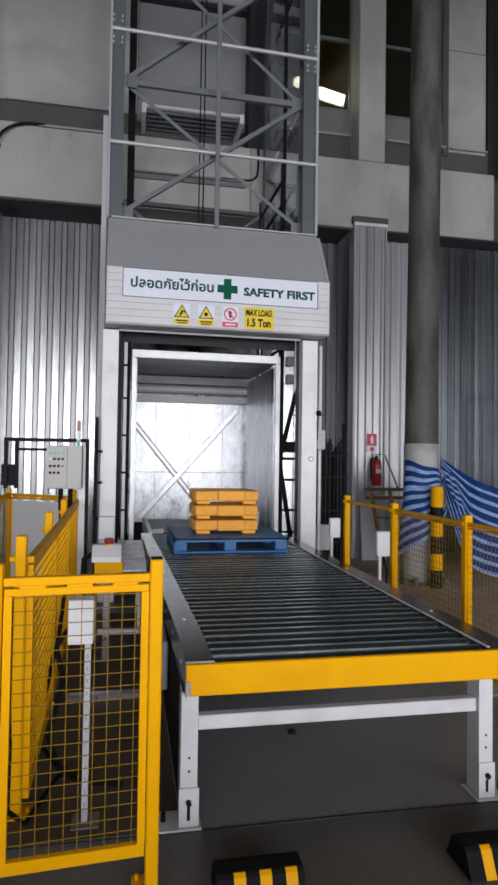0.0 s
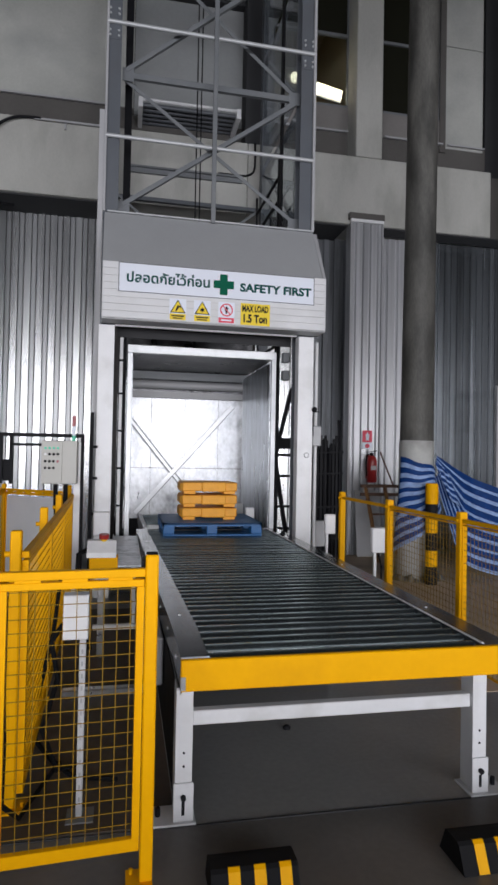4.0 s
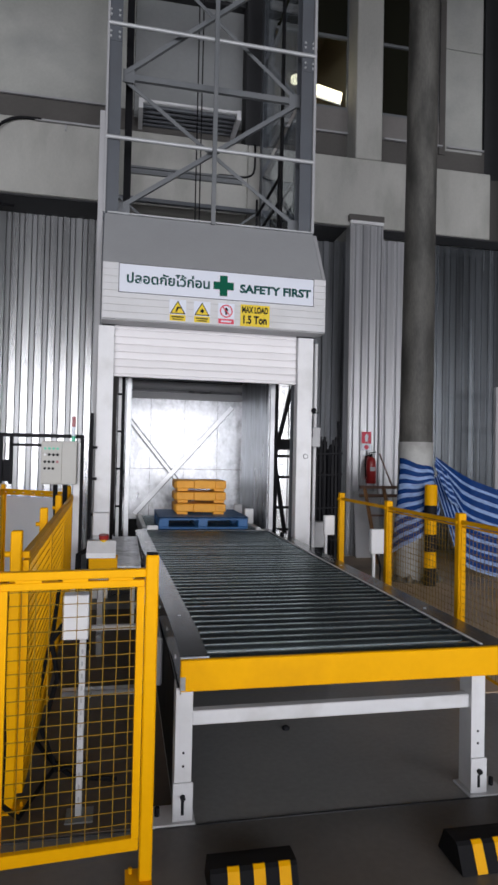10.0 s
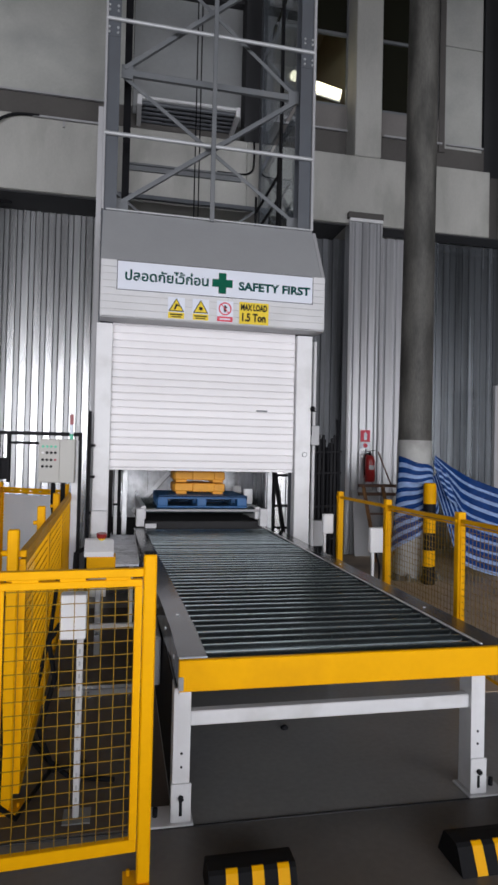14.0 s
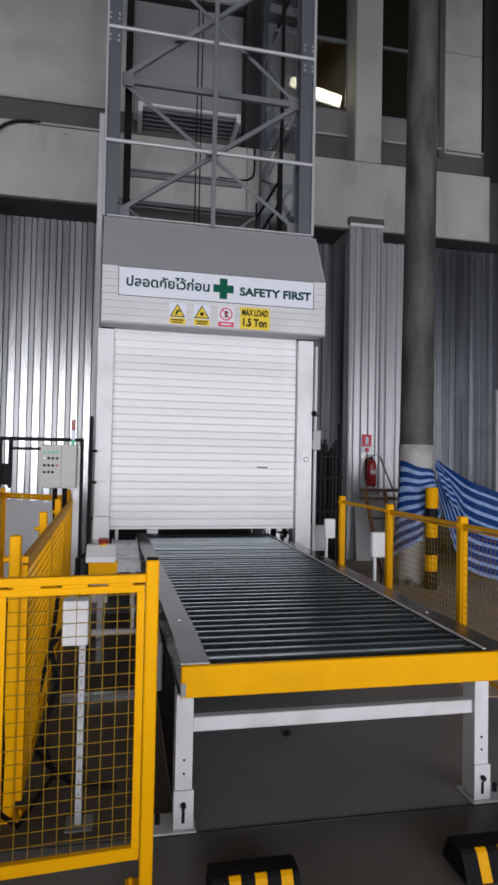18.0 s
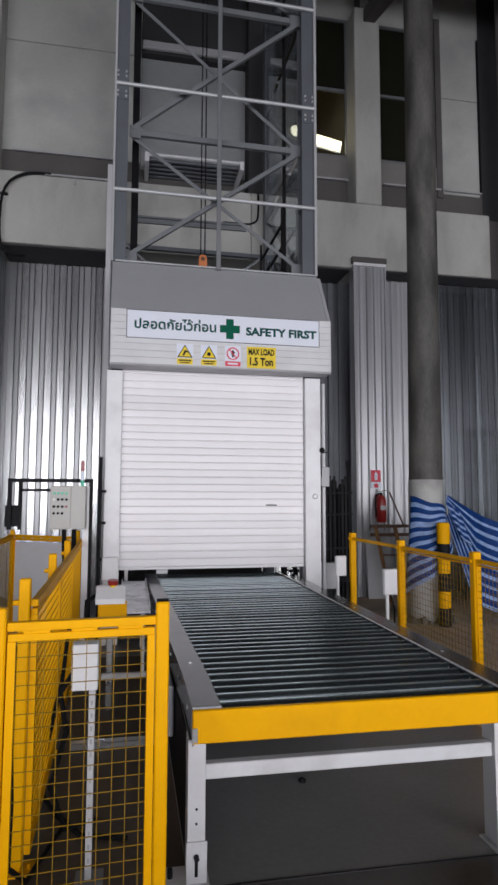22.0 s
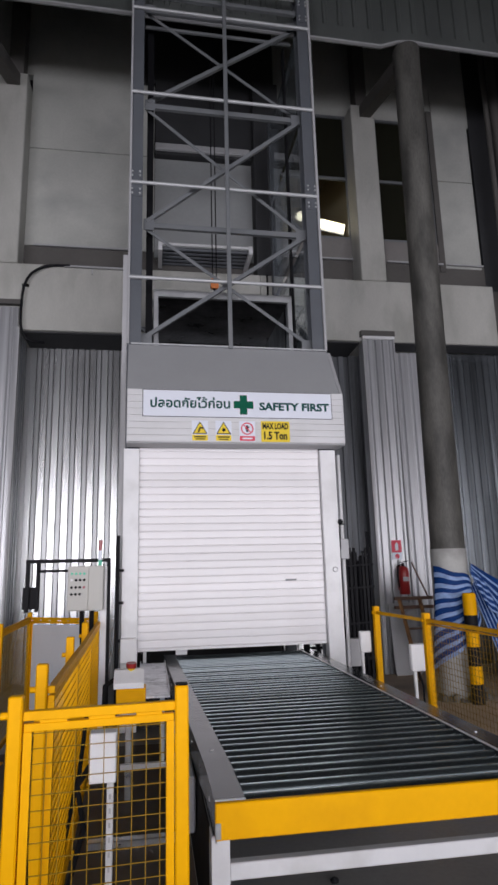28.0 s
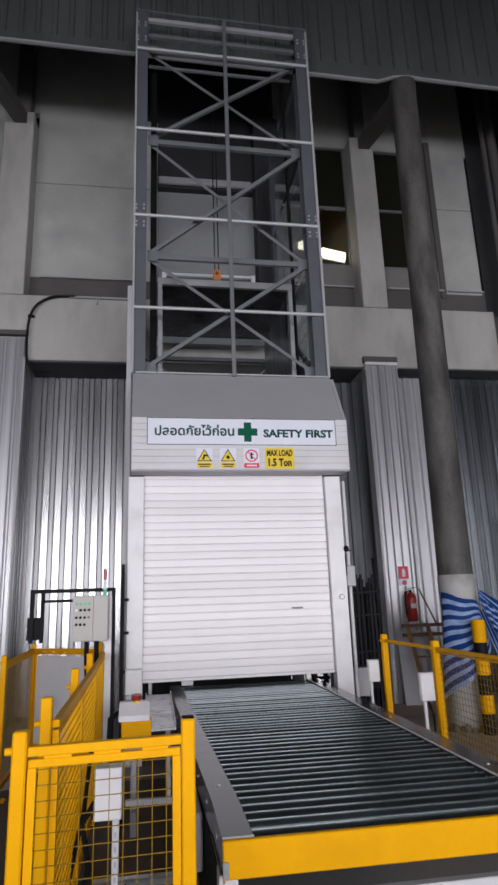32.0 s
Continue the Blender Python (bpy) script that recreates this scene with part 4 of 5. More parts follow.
for x in (0.665, 0.725):
    Mesh().tube((x, 5.81, 3.63), (x, 5.81, 9.3), 0.009, 6).make("hoist_rope", BLACK, hk, "black hoist rope")

# upper landing conveyor, seen from below
upc = thing("landing_conveyor", (0.6, 7.3, 7.16), "roller conveyor end at the upper landing", "conveyor")
for x in (-0.22, 1.36):
    Mesh().box(x, x + 0.07, 6.98, 8.3, 7.14, 7.3, 0.005).make("rail", WHITE, upc)
Mesh().tube((-0.15, 6.99, 7.26), (1.36, 6.99, 7.26), 0.025, 12).make("end_roller", WHITE, upc)
ur = Mesh().tube((-0.15, 7.1, 7.23), (1.36, 7.1, 7.23), 0.036, 12).make("roller", UPRIGHT, upc)
for k in range(1, 9):
    o = new("roller", ur.data)
    o.parent, o.location = upc, (0, 0.13 * k, 0)
Mesh().box(-0.18, 1.42, 8.0, 8.06, 6.96, 7.13, 0.005).make("support_beam", WHITE, upc)

# ---- roller conveyor ----
PITCH_R = 0.1108
CVL, CVR, RIL, RIR = -0.03, 1.625, 0.1, 1.475
conv = thing("roller_conveyor", (0.78, 2.15, 0), "long roller conveyor with yellow end plate and white legs", "conveyor")


def splay(y):
    """The left channel runs slightly outwards towards the lift."""
    return -0.0275 * max(0.0, y - 0.5)


def rail_plan(xa, xb, left):
    ys = (0.0, 0.5, 4.86)
    return [(xa + (splay(y) if left else 0), y) for y in ys] + [(xb + (splay(y) if left else 0), y) for y in reversed(ys)]


for x0, x1, left in ((CVL, RIL, True), (RIR, CVR, False)):
    xs, xi = (x0, x1 - 0.006) if left else (x1 - 0.006, x0)
    r = Mesh().prism(rail_plan(x0, x1, left), 0.722, 0.73, "z").prism(rail_plan(xs, xs + 0.006, left), 0.57, 0.7215, "z").prism(rail_plan(xi, xi + 0.006, left), 0.63, 0.7215, "z")
    ro = r.make("side_rail", RAIL, conv, "dark galvanised side channel")
    for k in range(9):
        y = 0.25 + 0.5 * k
        dx = splay(y) if left else 0
        Mesh().tube((xs + dx + (-0.004 if left else 0.006), y, 0.66), (xs + dx + (0 if left else 0.012), y, 0.66), 0.012, 6).make("bolt", GALV, ro)
        if k % 3 == 1:
            xc = (x0 + x1) / 2 + dx
            Mesh().tube((xc, y, 0.73), (xc, y, 0.734), 0.009, 6).make("bolt", GALV, ro)
ends = Mesh().box(RIR - 0.004, RIR + 0.012, 0.02, 4.84, 0.7302, 0.734)
ends.make("wear_strip", WHITE, conv, "pale worn edge strip")
random.seed(11)
for k in range(43):
    y = 0.085 + PITCH_R * k
    o = Mesh().tube((RIL + splay(y) + 0.004, 0, 0), (RIR - 0.014, 0, 0), 0.0368, 32).make("roller", ROLLER, conv, origin=(0.78, 0, 0))
    o.location = (0, y - 2.15, 0.6903 + 0.002 * random.uniform(-1, 1))
    o.rotation_euler = (random.uniform(0, 6.28), 0, 0)
Mesh().box(CVL - 0.002, CVR + 0.002, -0.035, -0.004, 0.592, 0.732, 0.005).make("end_plate", YELLOW, conv, "bright yellow end plate")
Mesh().box(CVL, RIL, -0.0035, 0.012, 0.7302, 0.7335).make("worn_edge", WHITE, conv, "chipped white rail end")
Mesh().box(CVL - 0.004, CVL + 0.02, -0.04, -0.0355, 0.6, 0.66, 0.001).make("end_bracket", GALV, conv)
for y in (0.0, 2.1, 4.1):
    for x0, x1 in ((-0.046, 0.03), (1.417, 1.49)):
        l = Mesh()
        l.box(x0, x1, y, y + 0.006, 0.02, 0.6).box(x0, x0 + 0.006, y + 0.006, y + 0.11, 0.02, 0.6).box(x1 - 0.006, x1, y + 0.006, y + 0.11, 0.02, 0.6)
        lg = l.make("leg", LEGPAINT, conv, "greyish white channel leg")
        ft = Mesh().box(x0 - 0.006, x1 + 0.008, y - 0.012, y - 0.001, 0.012, 0.18, 0.002)
        side = -1 if x0 < 0.5 else 1
        ft.box(x0 - (0.11 if side < 0 else 0.02), x1 + (0.02 if side < 0 else 0.11), y - 0.03, y + 0.13, 0.0, 0.012, 0.002)
        fo = ft.make("foot", LEGPAINT, lg, "adjustable white foot plate")
        xm = (x0 + x1) / 2
        det = Mesh().tube((xm, y - 0.0125, 0.12), (xm, y - 0.03, 0.12), 0.013, 6).box(xm - 0.007, xm + 0.007, y - 0.0135, y - 0.012, 0.04, 0.1).tube((xm, y - 0.0005, 0.25), (xm, y - 0.003, 0.25), 0.006, 6).tube((xm, y - 0.0005, 0.31), (xm, y - 0.003, 0.31), 0.006, 6)
        xa = x0 - 0.07 if side < 0 else x1 + 0.07
        Mesh().tube((xa, y + 0.05, 0.012), (xa, y + 0.05, 0.05), 0.012, 6).make("anchor_bolt", BLACK, lg)
        tagged(det.make("bolts_and_slot", BLACK, lg), kind="stuff")
    Mesh().box(0.031, 1.416, y + 0.02, y + 0.07, 0.42, 0.485, 0.004).make("cross_member", LEGPAINT, conv)
# Dark colour here puts the shade into the gaps between rollers.
Mesh().box(-0.02, 1.56, 0.02, 4.3, 0.585, 0.6).make("belly_sheet", DARK, conv, "underside sheet coloured dark for the shade between rollers")
Mesh().box(0.06, 0.2, 1.4, 1.9, 0.3, 0.56, 0.02).tube((0.2, 1.65, 0.43), (0.5, 1.65, 0.43), 0.11, 18).make("drive_motor", BLUE, conv, "blue drive motor")
Mesh().box(-0.16, -0.05, 0.9, 1.4, 0.28, 0.565, 0.01).make("chain_guard", LIGHTGREY, conv)
# Black sheet added to fill the dark gap beside the front leg.
Mesh().box(-0.04, -0.034, 0.14, 2.08, 0.03, 0.565).make("side_skirt", RUBBER, conv, "black sheet along the conveyor's left side")
Mesh().box(-0.41, -0.15, 2.5, 4.38, 0.69, 0.71, 0.003).box(-0.41, -0.4, 2.5, 4.38, 0.71, 0.735).box(-0.15, -0.142, 2.5, 4.38, 0.69, 0.74).make("side_tray", TRAY, conv, "galvanised side tray")
for y in (3.3, 4.3):
    Mesh().box(-0.2, -0.17, y, y + 0.04, 0, 0.69).make("tray_leg", LEGPAINT, conv)

tagged(Mesh().lathe(0.70, 0.85, [(0.022, 0.0), (0.025, 0.012), (0.012, 0.022)], 9).make("rubber_cap", BLACK), "small black cap lying on the floor", "cap")

Mesh().box(-0.01, 0.125, 4.82, 4.858, 0.7285, 0.783, 0.006).make("end_sensor", WHITE, conv, "small white sensor at the lift end")

# ---- pallet with weights ----
PX0, PX1 = 0.135, 1.27
pallet = thing("plastic_pallet", (0.69, 0.55, 0), "blue plastic pallet loaded with weights", "pallet")
pt = Mesh()
for k in range(7):
    y = 0.0 + 0.158 * k
    Mesh().box(PX0, PX1, y, y + 0.15, 0.125, 0.15, 0.005).make("deck_board", BLUE, pallet)
pt.box(PX0, PX1, 0.0, 0.02, 0.11, 0.15).box(PX0, PX0 + 0.02, 0, 1.1, 0.11, 0.15).box(PX1 - 0.02, PX1, 0, 1.1, 0.11, 0.15).box(PX0 + 0.01, PX1 - 0.01, 0.01, 1.09, 0.118, 0.124)
pt.make("deck_rim", BLUE, pallet)
for x0, x1 in ((PX0, PX0 + 0.13), (0.63, 0.75), (PX1 - 0.13, PX1)):
    for y0 in (0.0, 0.47, 0.95):
        Mesh().box(x0, x1, y0, y0 + 0.15, 0.022, 0.117, 0.008).make("block", BLUE, pallet)
    Mesh().box(x0, x1, 0.0, 1.1, 0.0, 0.021, 0.004).make("runner", BLUE, pallet)
for y0 in (0.0, 0.95):
    Mesh().box(PX0 + 0.131, 0.629, y0, y0 + 0.15, 0.0, 0.02, 0.003).box(0.751, PX1 - 0.131, y0, y0 + 0.15, 0.0, 0.02, 0.003).make("bottom_board", BLUE, pallet)


def weight(n, x, y, z):
    w = thing("test_weight", (x, y, z), "yellow-orange cast test weight with notched edges", "weight", "weights stacked on the pallet")
    b = Mesh()
    b.box(x - 0.33, x + 0.33, y - 0.3, y + 0.3, z + 0.034, z + 0.139, 0.012)
    b.box(x - 0.1, x + 0.19, y - 0.325, y - 0.29, z + 0.03, z + 0.143, 0.012)
    b.box(x - 0.345, x - 0.31, y - 0.2, y + 0.2, z + 0.03, z + 0.13, 0.01)
    b.make("body", AMBER, w)
    for dx in (-0.24, 0.24):
        Mesh().box(x + dx - 0.07, x + dx + 0.07, y - 0.28, y + 0.28, z, z + 0.035, 0.004).make("foot", AMBER, w)
    return w


weights = [weight(k, 0.7, 0.62, 0.15 + 0.152 * k) for k in range(3)]

# ---- yellow mesh fences ----
def post(x, y, h=1.24, w=0.05, right=0.075):
    m = Mesh().box(x - w / 2, x + w / 2, y - w / 2, y + w / 2, 0.01, h, 0.006)
    m.box(x - 0.075, x + right, y - 0.06, y + 0.06, 0, 0.01)
    for dx in (-0.055, right - 0.02):
        m.tube((x + dx, y + (0 if right > 0.05 else 0.035), 0.01), (x + dx, y + (0 if right > 0.05 else 0.035), 0.03), 0.008, 6)
    return m


def panel(fence, a, b, z0=0.085, z1=1.142, rail_w=0.028, clear=0.029, wires=True, plate=False, wire=None):
    """A mesh panel between two posts: top rail, frame and welded wires."""
    a, b = Vector((*a, 0)), Vector((*b, 0))
    d = (b - a).normalized()
    nz = Vector((0, 0, 1))
    Mesh().bar(a + d * (clear - 0.003) + nz * (z1 + 0.025), b - d * (clear - 0.003) + nz * (z1 + 0.025), 0.034, 0.032, bev=0.003).make("top_rail", YELLOW, fence)
    if wires and rail_w > 0.02:
        span, n = (b - a).length - 0.08, max(3, round((b - a).length / 0.17))
        for k in range(n):
            p = a + d * (0.04 + span * (k + 0.2) / n) + nz * (z1 + 0.0045)
            Mesh().bar(p, p + d * span * 0.55 / n, 0.026, 0.009).make("rail_tab", YELLOW, fence)
    if not wires:
        return
    a, b = a + d * clear, b - d * clear
    n = (b - a).length
    f = Mesh()
    f.bar(a + nz * (z1 - rail_w / 2), b + nz * (z1 - rail_w / 2), 0.03, rail_w, bev=0.003).bar(a + nz * (z0 + rail_w / 2 - (0.01 if rail_w > 0.02 else 0)), b + nz * (z0 + rail_w / 2 - (0.01 if rail_w > 0.02 else 0)), 0.03, rail_w + (0.02 if rail_w > 0.02 else 0), bev=0.003)
    for p in (a + d * rail_w / 2, b - d * rail_w / 2):
        f.bar(p + nz * (z0 + rail_w), p + nz * (z1 - rail_w), 0.03, rail_w, up=d)
    fr = f.make("panel_frame", YELLOW, fence)
    if plate:
        Mesh().bar(a + d * rail_w + nz * 0.61, b - d * rail_w + nz * 0.61, 0.006, 0.98).make("plate", ACRYLIC, fr, "pale grey infill plate")
        return
    w = Mesh()
    k, s = 1, 0.05
    wd = 0.004 if wire else 0.003
    while k * s < n - 0.02:
        p = a + d * k * s
        w.bar(p + nz * (z0 + rail_w), p + nz * (z1 - rail_w), wd, wd, up=d)
        k += 1
    off = d.cross(nz) * wd
    k = 1
    while z0 + rail_w + k * s < z1 - rail_w:
        z = nz * (z0 + rail_w + k * s)
        w.bar(a + d * rail_w + z + off, b - d * rail_w + z + off, wd, wd)
        k += 1
    tagged(w.make("wire_mesh", wire or WIRE, fr, "yellow welded wire" if wire else "dull yellow welded wire"), kind="stuff")


def fence(name, pts, label, skip=(), plates=(), slim=False, dense=False, tall=1.24, gap=0.085, top=1.142, right=0.075):
    f = thing(name, (pts[0][0], pts[0][1], 0), label, "fence", "yellow safety fences")
    for x, y in pts:
        post(x, y, tall, w=0.066 if slim else 0.05, right=right).make("post", YELLOW, f)
        Mesh().tube((x - 0.05, y, top + 0.028), (x - 0.024, y, top + 0.028), 0.014, 8).make("panel_clamp", YELLOW, f)
    for k, (p, q) in enumerate(zip(pts, pts[1:])):
        if dense:
            panel(f, (p[0] + 0.042, p[1]), (q[0] + 0.042, q[1]), wire=YELLOW, clear=0.004)
        else:
            panel(f, p, q, z0=gap, z1=1.146 if slim else top, rail_w=0.012 if slim else 0.028, wires=k not in skip, plate=k in plates)
    return f


near = fence("safety_fence", [(-0.1835, -0.35), (-0.766, -0.393)], "yellow welded mesh fence panel by the conveyor end", tall=1.256, gap=0.147, top=1.162, right=0.026)
Mesh().box(-0.2065, -0.1605, -0.373, -0.327, 1.2565, 1.263, 0.003).make("post_cap", RUBBER, near, "black post cap")
fence("safety_fence", [(-0.782, 0.235), (-0.815, 1.49), (-0.85, 2.76), (-0.9, 4.36)], "long yellow mesh fence beside the control desk", dense=True, tall=1.28)
fence("safety_fence", [(-1.71, 3.55), (-1.78, 5.4), (-0.99, 4.85)], "yellow fence corner enclosing the lift control area", plates=(1,))
fence("safety_fence", [(2.255, 4.2), (2.28, 2.92), (2.3, 1.62), (2.31, 0.32)], "yellow welded mesh fence along the conveyor", skip=(0,), slim=True)

# ---- control cabinet on its stand ----
cab = thing("control_cabinet", (-0.93, 4.1, 0), "beige control cabinet with push buttons on black stand", "control panel")
body = Mesh().box(-1.16, -0.8, 4.0, 4.2, 1.31, 1.77, 0.006).make("cabinet_body", BEIGE, cab)
door = Mesh().box(-1.16, -0.95, 3.985, 3.9985, 1.315, 1.765, 0.005).make("cabinet_door", BEIGE, cab)
for r, z in enumerate((1.69, 1.625, 1.55, 1.48)):
    for c in range(4 if r < 3 else 3):
        x = -1.12 + 0.042 * c
        mat = GREENLED if r == 0 else REDLED if (r, c) == (2, 3) else WHITE if (r, c) == (1, 0) else BLACK
        Mesh().tube((x, 3.985, z), (x, 3.97, z), 0.014, 10).make("push_button", mat, door)
st = Mesh()
st.box(-1.63, -1.59, 4.21, 4.25, 1.3, 1.81).box(-0.78, -0.74, 4.21, 4.25, 0, 1.81)
st.box(-1.63, -0.74, 4.2, 4.26, 1.81, 1.85).box(-1.5, -1.16, 4.21, 4.25, 1.71, 1.74).box(-1.52, -1.49, 4.21, 4.25, 1.3, 1.81)
st.box(-1.66, -1.5, 4.255, 4.275, 1.33, 1.56).make("stand", BLACK, cab, "black square tube stand")
for x in (-1.02, -0.92):
    Mesh().pipe([(x, 4.1, 1.33), (x, 4.12, 1.1), (x + 0.03, 4.2, 0.6), (x + 0.04, 4.25, 0.02)], 0.025, 8).make("cable_hose", RUBBER, cab, "black cable hose")
sl = thing("signal_lamp", (-0.845, 4.1, 1.77), "small stacked signal lamp on the control cabinet", "signal lamp")
Mesh().tube((-0.845, 4.1, 1.771), (-0.845, 4.1, 1.83), 0.02, 12).make("base", GREENLED, sl)
Mesh().tube((-0.845, 4.1, 1.83), (-0.845, 4.1, 1.93), 0.021, 14).make("clear_lens", SIGNWHITE, sl)
Mesh().tube((-0.845, 4.1, 1.93), (-0.845, 4.1, 2.04), 0.021, 14).make("red_lens", REDLED, sl)
Mesh().tube((-0.845, 4.1, 2.04), (-0.845, 4.1, 2.055), 0.022, 12).make("cap", WHITE, sl)
pp = thing("conduit_post", (-0.7, 4.35, 0), "white conduit post with black pole beside the lift", "post")
Mesh().box(-0.845, -0.775, 4.205, 4.255, 0, 1.76, 0.005).make("white_post", WHITE, pp)
Mesh().tube((-0.665, 4.3, 0), (-0.665, 4.3, 2.1), 0.018, 10).make("black_pole", BLACK, pp)
for z in (0.95, 1.35, 1.7):
    Mesh().box(-0.67, -0.6, 4.29, 4.32, z, z + 0.03).make("clip", BLACK, pp)

# emergency stop pedestal
es = thing("emergency_stop_pedestal", (-0.46, 2.38, 0), "white emergency stop box on a yellow pedestal", "emergency stop")
Mesh().prism([(2.28, 0.81), (2.28, 0.85), (2.37, 0.935), (2.46, 0.935), (2.46, 0.81)], -0.58, -0.35, "x").make("stop_box", WHITE, es)
Mesh().tube((-0.45, 2.39, 0.925), (-0.45, 2.385, 0.95), 0.028, 14).make("collar", SIGNYELLOW, es)
Mesh().tube((-0.45, 2.385, 0.95), (-0.45, 2.38, 0.985), 0.04, 16).make("stop_button", RED, es)
Mesh().box(-0.56, -0.335, 2.3, 2.46, 0.685, 0.809, 0.006).make("yellow_bracket", YELLOW, es)
Mesh().box(-0.49, -0.44, 2.36, 2.41, 0.0, 0.685, 0.005).make("pedestal", GALV, es)
Mesh().pipe([(-0.58, 2.4, 0.86), (-0.65, 2.4, 0.82), (-0.66, 2.45, 0.6), (-0.62, 2.5, 0.3), (-0.55, 2.5, 0.02)], 0.02, 8).make("cable", RUBBER, es)
fd = thing("floor_duct", (-0.4, 1.56, 0), "grey cable duct laid across the floor", "cable duct")
Mesh().box(-0.68, -0.06, 1.53, 1.6, 0, 0.045, 0.006).make("duct_cover", GALV, fd)
tb = thing("tie_bar", (-0.2, 2.2, 0), "white tie bar on a leg beside the conveyor", "bar")
Mesh().box(-0.52, -0.1, 2.22, 2.26, 0.25, 0.29, 0.004).make("bar", WHITE, tb)
Mesh().box(-0.12, -0.08, 2.2, 2.219, 0, 0.32, 0.003).make("leg", WHITE, tb)

# sensor box on a post by the near fence panel
wb = thing("sensor_post", (-0.46, 0.07, 0), "white sensor box on a slim white post", "sensor")
Mesh().box(-0.549, -0.438, 0.02, 0.1, 0.826, 1.02, 0.004).make("sensor_box", WHITE, wb)
Mesh().box(-0.479, -0.451, 0.1, 0.136, 0.01, 0.95, 0.003).make("post", LEGPAINT, wb)
slots = Mesh()
for k in range(13):
    slots.box(-0.469, -0.461, 0.0985, 0.0995, 0.08 + 0.055 * k, 0.1 + 0.055 * k)
tagged(slots.make("slots", LIGHTGREY, wb), kind="stuff")
Mesh().box(-0.52, -0.4, 0.06, 0.18, 0, 0.01).make("base_plate", GREYPAINT, wb)
Mesh().pipe([(-0.55, 0.08, 0.88), (-0.6, 0.1, 0.8), (-0.58, 0.2, 0.6), (-0.66, 0.35, 0.3), (-0.6, 0.5, 0.03), (-0.45, 0.6, 0.015)], 0.012, 8).make("cable", RUBBER, wb)
for x, y, z0, z1, w in ((2.13, 4.28, 0.73, 0.965, 0.13), (2.32, 3.28, 0.66, 0.92, 0.155)):
    s = thing("sensor_post", (x, y, 0), "white sensor box on a slim white post", "sensor")
    Mesh().box(x - w / 2, x + w / 2, y - 0.03, y + 0.03, z0, z1, 0.01).make("sensor_box", WHITE, s)
    Mesh().box(x - 0.05, x - 0.02, y - 0.01, y + 0.02, 0, z0, 0.003).make("post", WHITE, s)
    Mesh().pipe([(x, y, z0), (x + 0.05, y + 0.02, z0 - 0.15), (x + 0.06, y + 0.05, z0 - 0.35), (x, y + 0.05, 0.05)], 0.01, 6).make("cable", RUBBER, s)

cb = thing("loose_cable", (-0.75, 0.5, 0), "black cable trailing over the floor behind the fence", "cable")
Mesh().pipe([(-0.74, -0.24, 1.08), (-0.75, -0.22, 0.8), (-0.74, -0.2, 0.5), (-0.76, -0.1, 0.2), (-0.72, 0.1, 0.03), (-0.66, 0.4, 0.012), (-0.6, 0.62, 0.012)], 0.011, 8).make("cable", RUBBER, cb)
Mesh().pipe([(-0.7, 1.5, 0.8), (-0.72, 1.35, 0.5), (-0.76, 1.2, 0.28), (-0.79, 1.05, 0.08), (-0.76, 0.9, 0.014), (-0.66, 0.68, 0.012), (-0.52, 0.46, 0.012), (-0.3, 0.4, 0.012)], 0.013, 8).make("cable", RUBBER, cb)

# ---- things by the wall on the far side ----
fe = thing("fire_extinguisher", (3.805, 7.05, 1.23), "red fire extinguisher hung on the clad pilaster", "extinguisher")
Mesh().lathe(3.805, 7.03, [(0.07, 1.24), (0.085, 1.25), (0.085, 1.6), (0.07, 1.66), (0.03, 1.69)], 20).make("cylinder", RED, fe)
Mesh().tube((3.805, 7.03, 1.69), (3.805, 7.03, 1.74), 0.025, 12).bar((3.755, 7.03, 1.75), (3.885, 7.0, 1.775), 0.02, 0.015).make("valve", BLACK, fe)
Mesh().pipe([(3.775, 7.03, 1.72), (3.705, 7.0, 1.7), (3.69, 7.0, 1.55), (3.705, 7.0, 1.35)], 0.013, 8).make("hose", RUBBER, fe)
Mesh().box(3.755, 3.845, 6.937, 6.944, 1.45, 1.52).make("label", LIGHTGREY, fe)
Mesh().box(3.735, 3.875, 7.115, 7.13, 1.3, 1.7).make("bracket", RED, fe)
fs = thing("extinguisher_sign", (3.755, 7.12, 1.8), "red and white extinguisher sign", "sign")
Mesh().box(3.67, 3.84, 7.12, 7.128, 1.92, 2.12).make("red_plate", SIGNRED, fs)
Mesh().prism([(3.73, 1.95), (3.78, 1.95), (3.785, 2.05), (3.755, 2.09), (3.725, 2.05)], 7.116, 7.1198, "y").make("symbol", SIGNWHITE, fs)
Mesh().box(3.67, 3.84, 7.12, 7.128, 1.8, 1.915).make("white_plate", SIGNWHITE, fs)
Mesh().tube((3.755, 7.1198, 1.855), (3.755, 7.116, 1.855), 0.04, 14).make("red_disc", SIGNRED, fs)

RUST = material("orange_brown_rust", (0.26, 0.13, 0.05), 0.7, spread=0.4, scale=9, grain=50, bump=0.2, stain=(0.12, 0.06, 0.04), stain_amount=0.8, stain_scale=7)
ld = thing("steel_trestle", (3.95, 6.6, 0), "rusty brown steel trestle frame by the wall", "trestle")
for x in (3.42, 3.75):
    Mesh().bar((x + 0.08, 6.55, 1.2), (x + 0.25, 6.35, 0), 0.05, 0.04).make("leg", RUST, ld, "orange-brown rusty leg")
Mesh().bar((3.42, 6.55, 1.2), (4.3, 6.55, 1.2), 0.05, 0.05).make("top_rail", BROWN, ld)
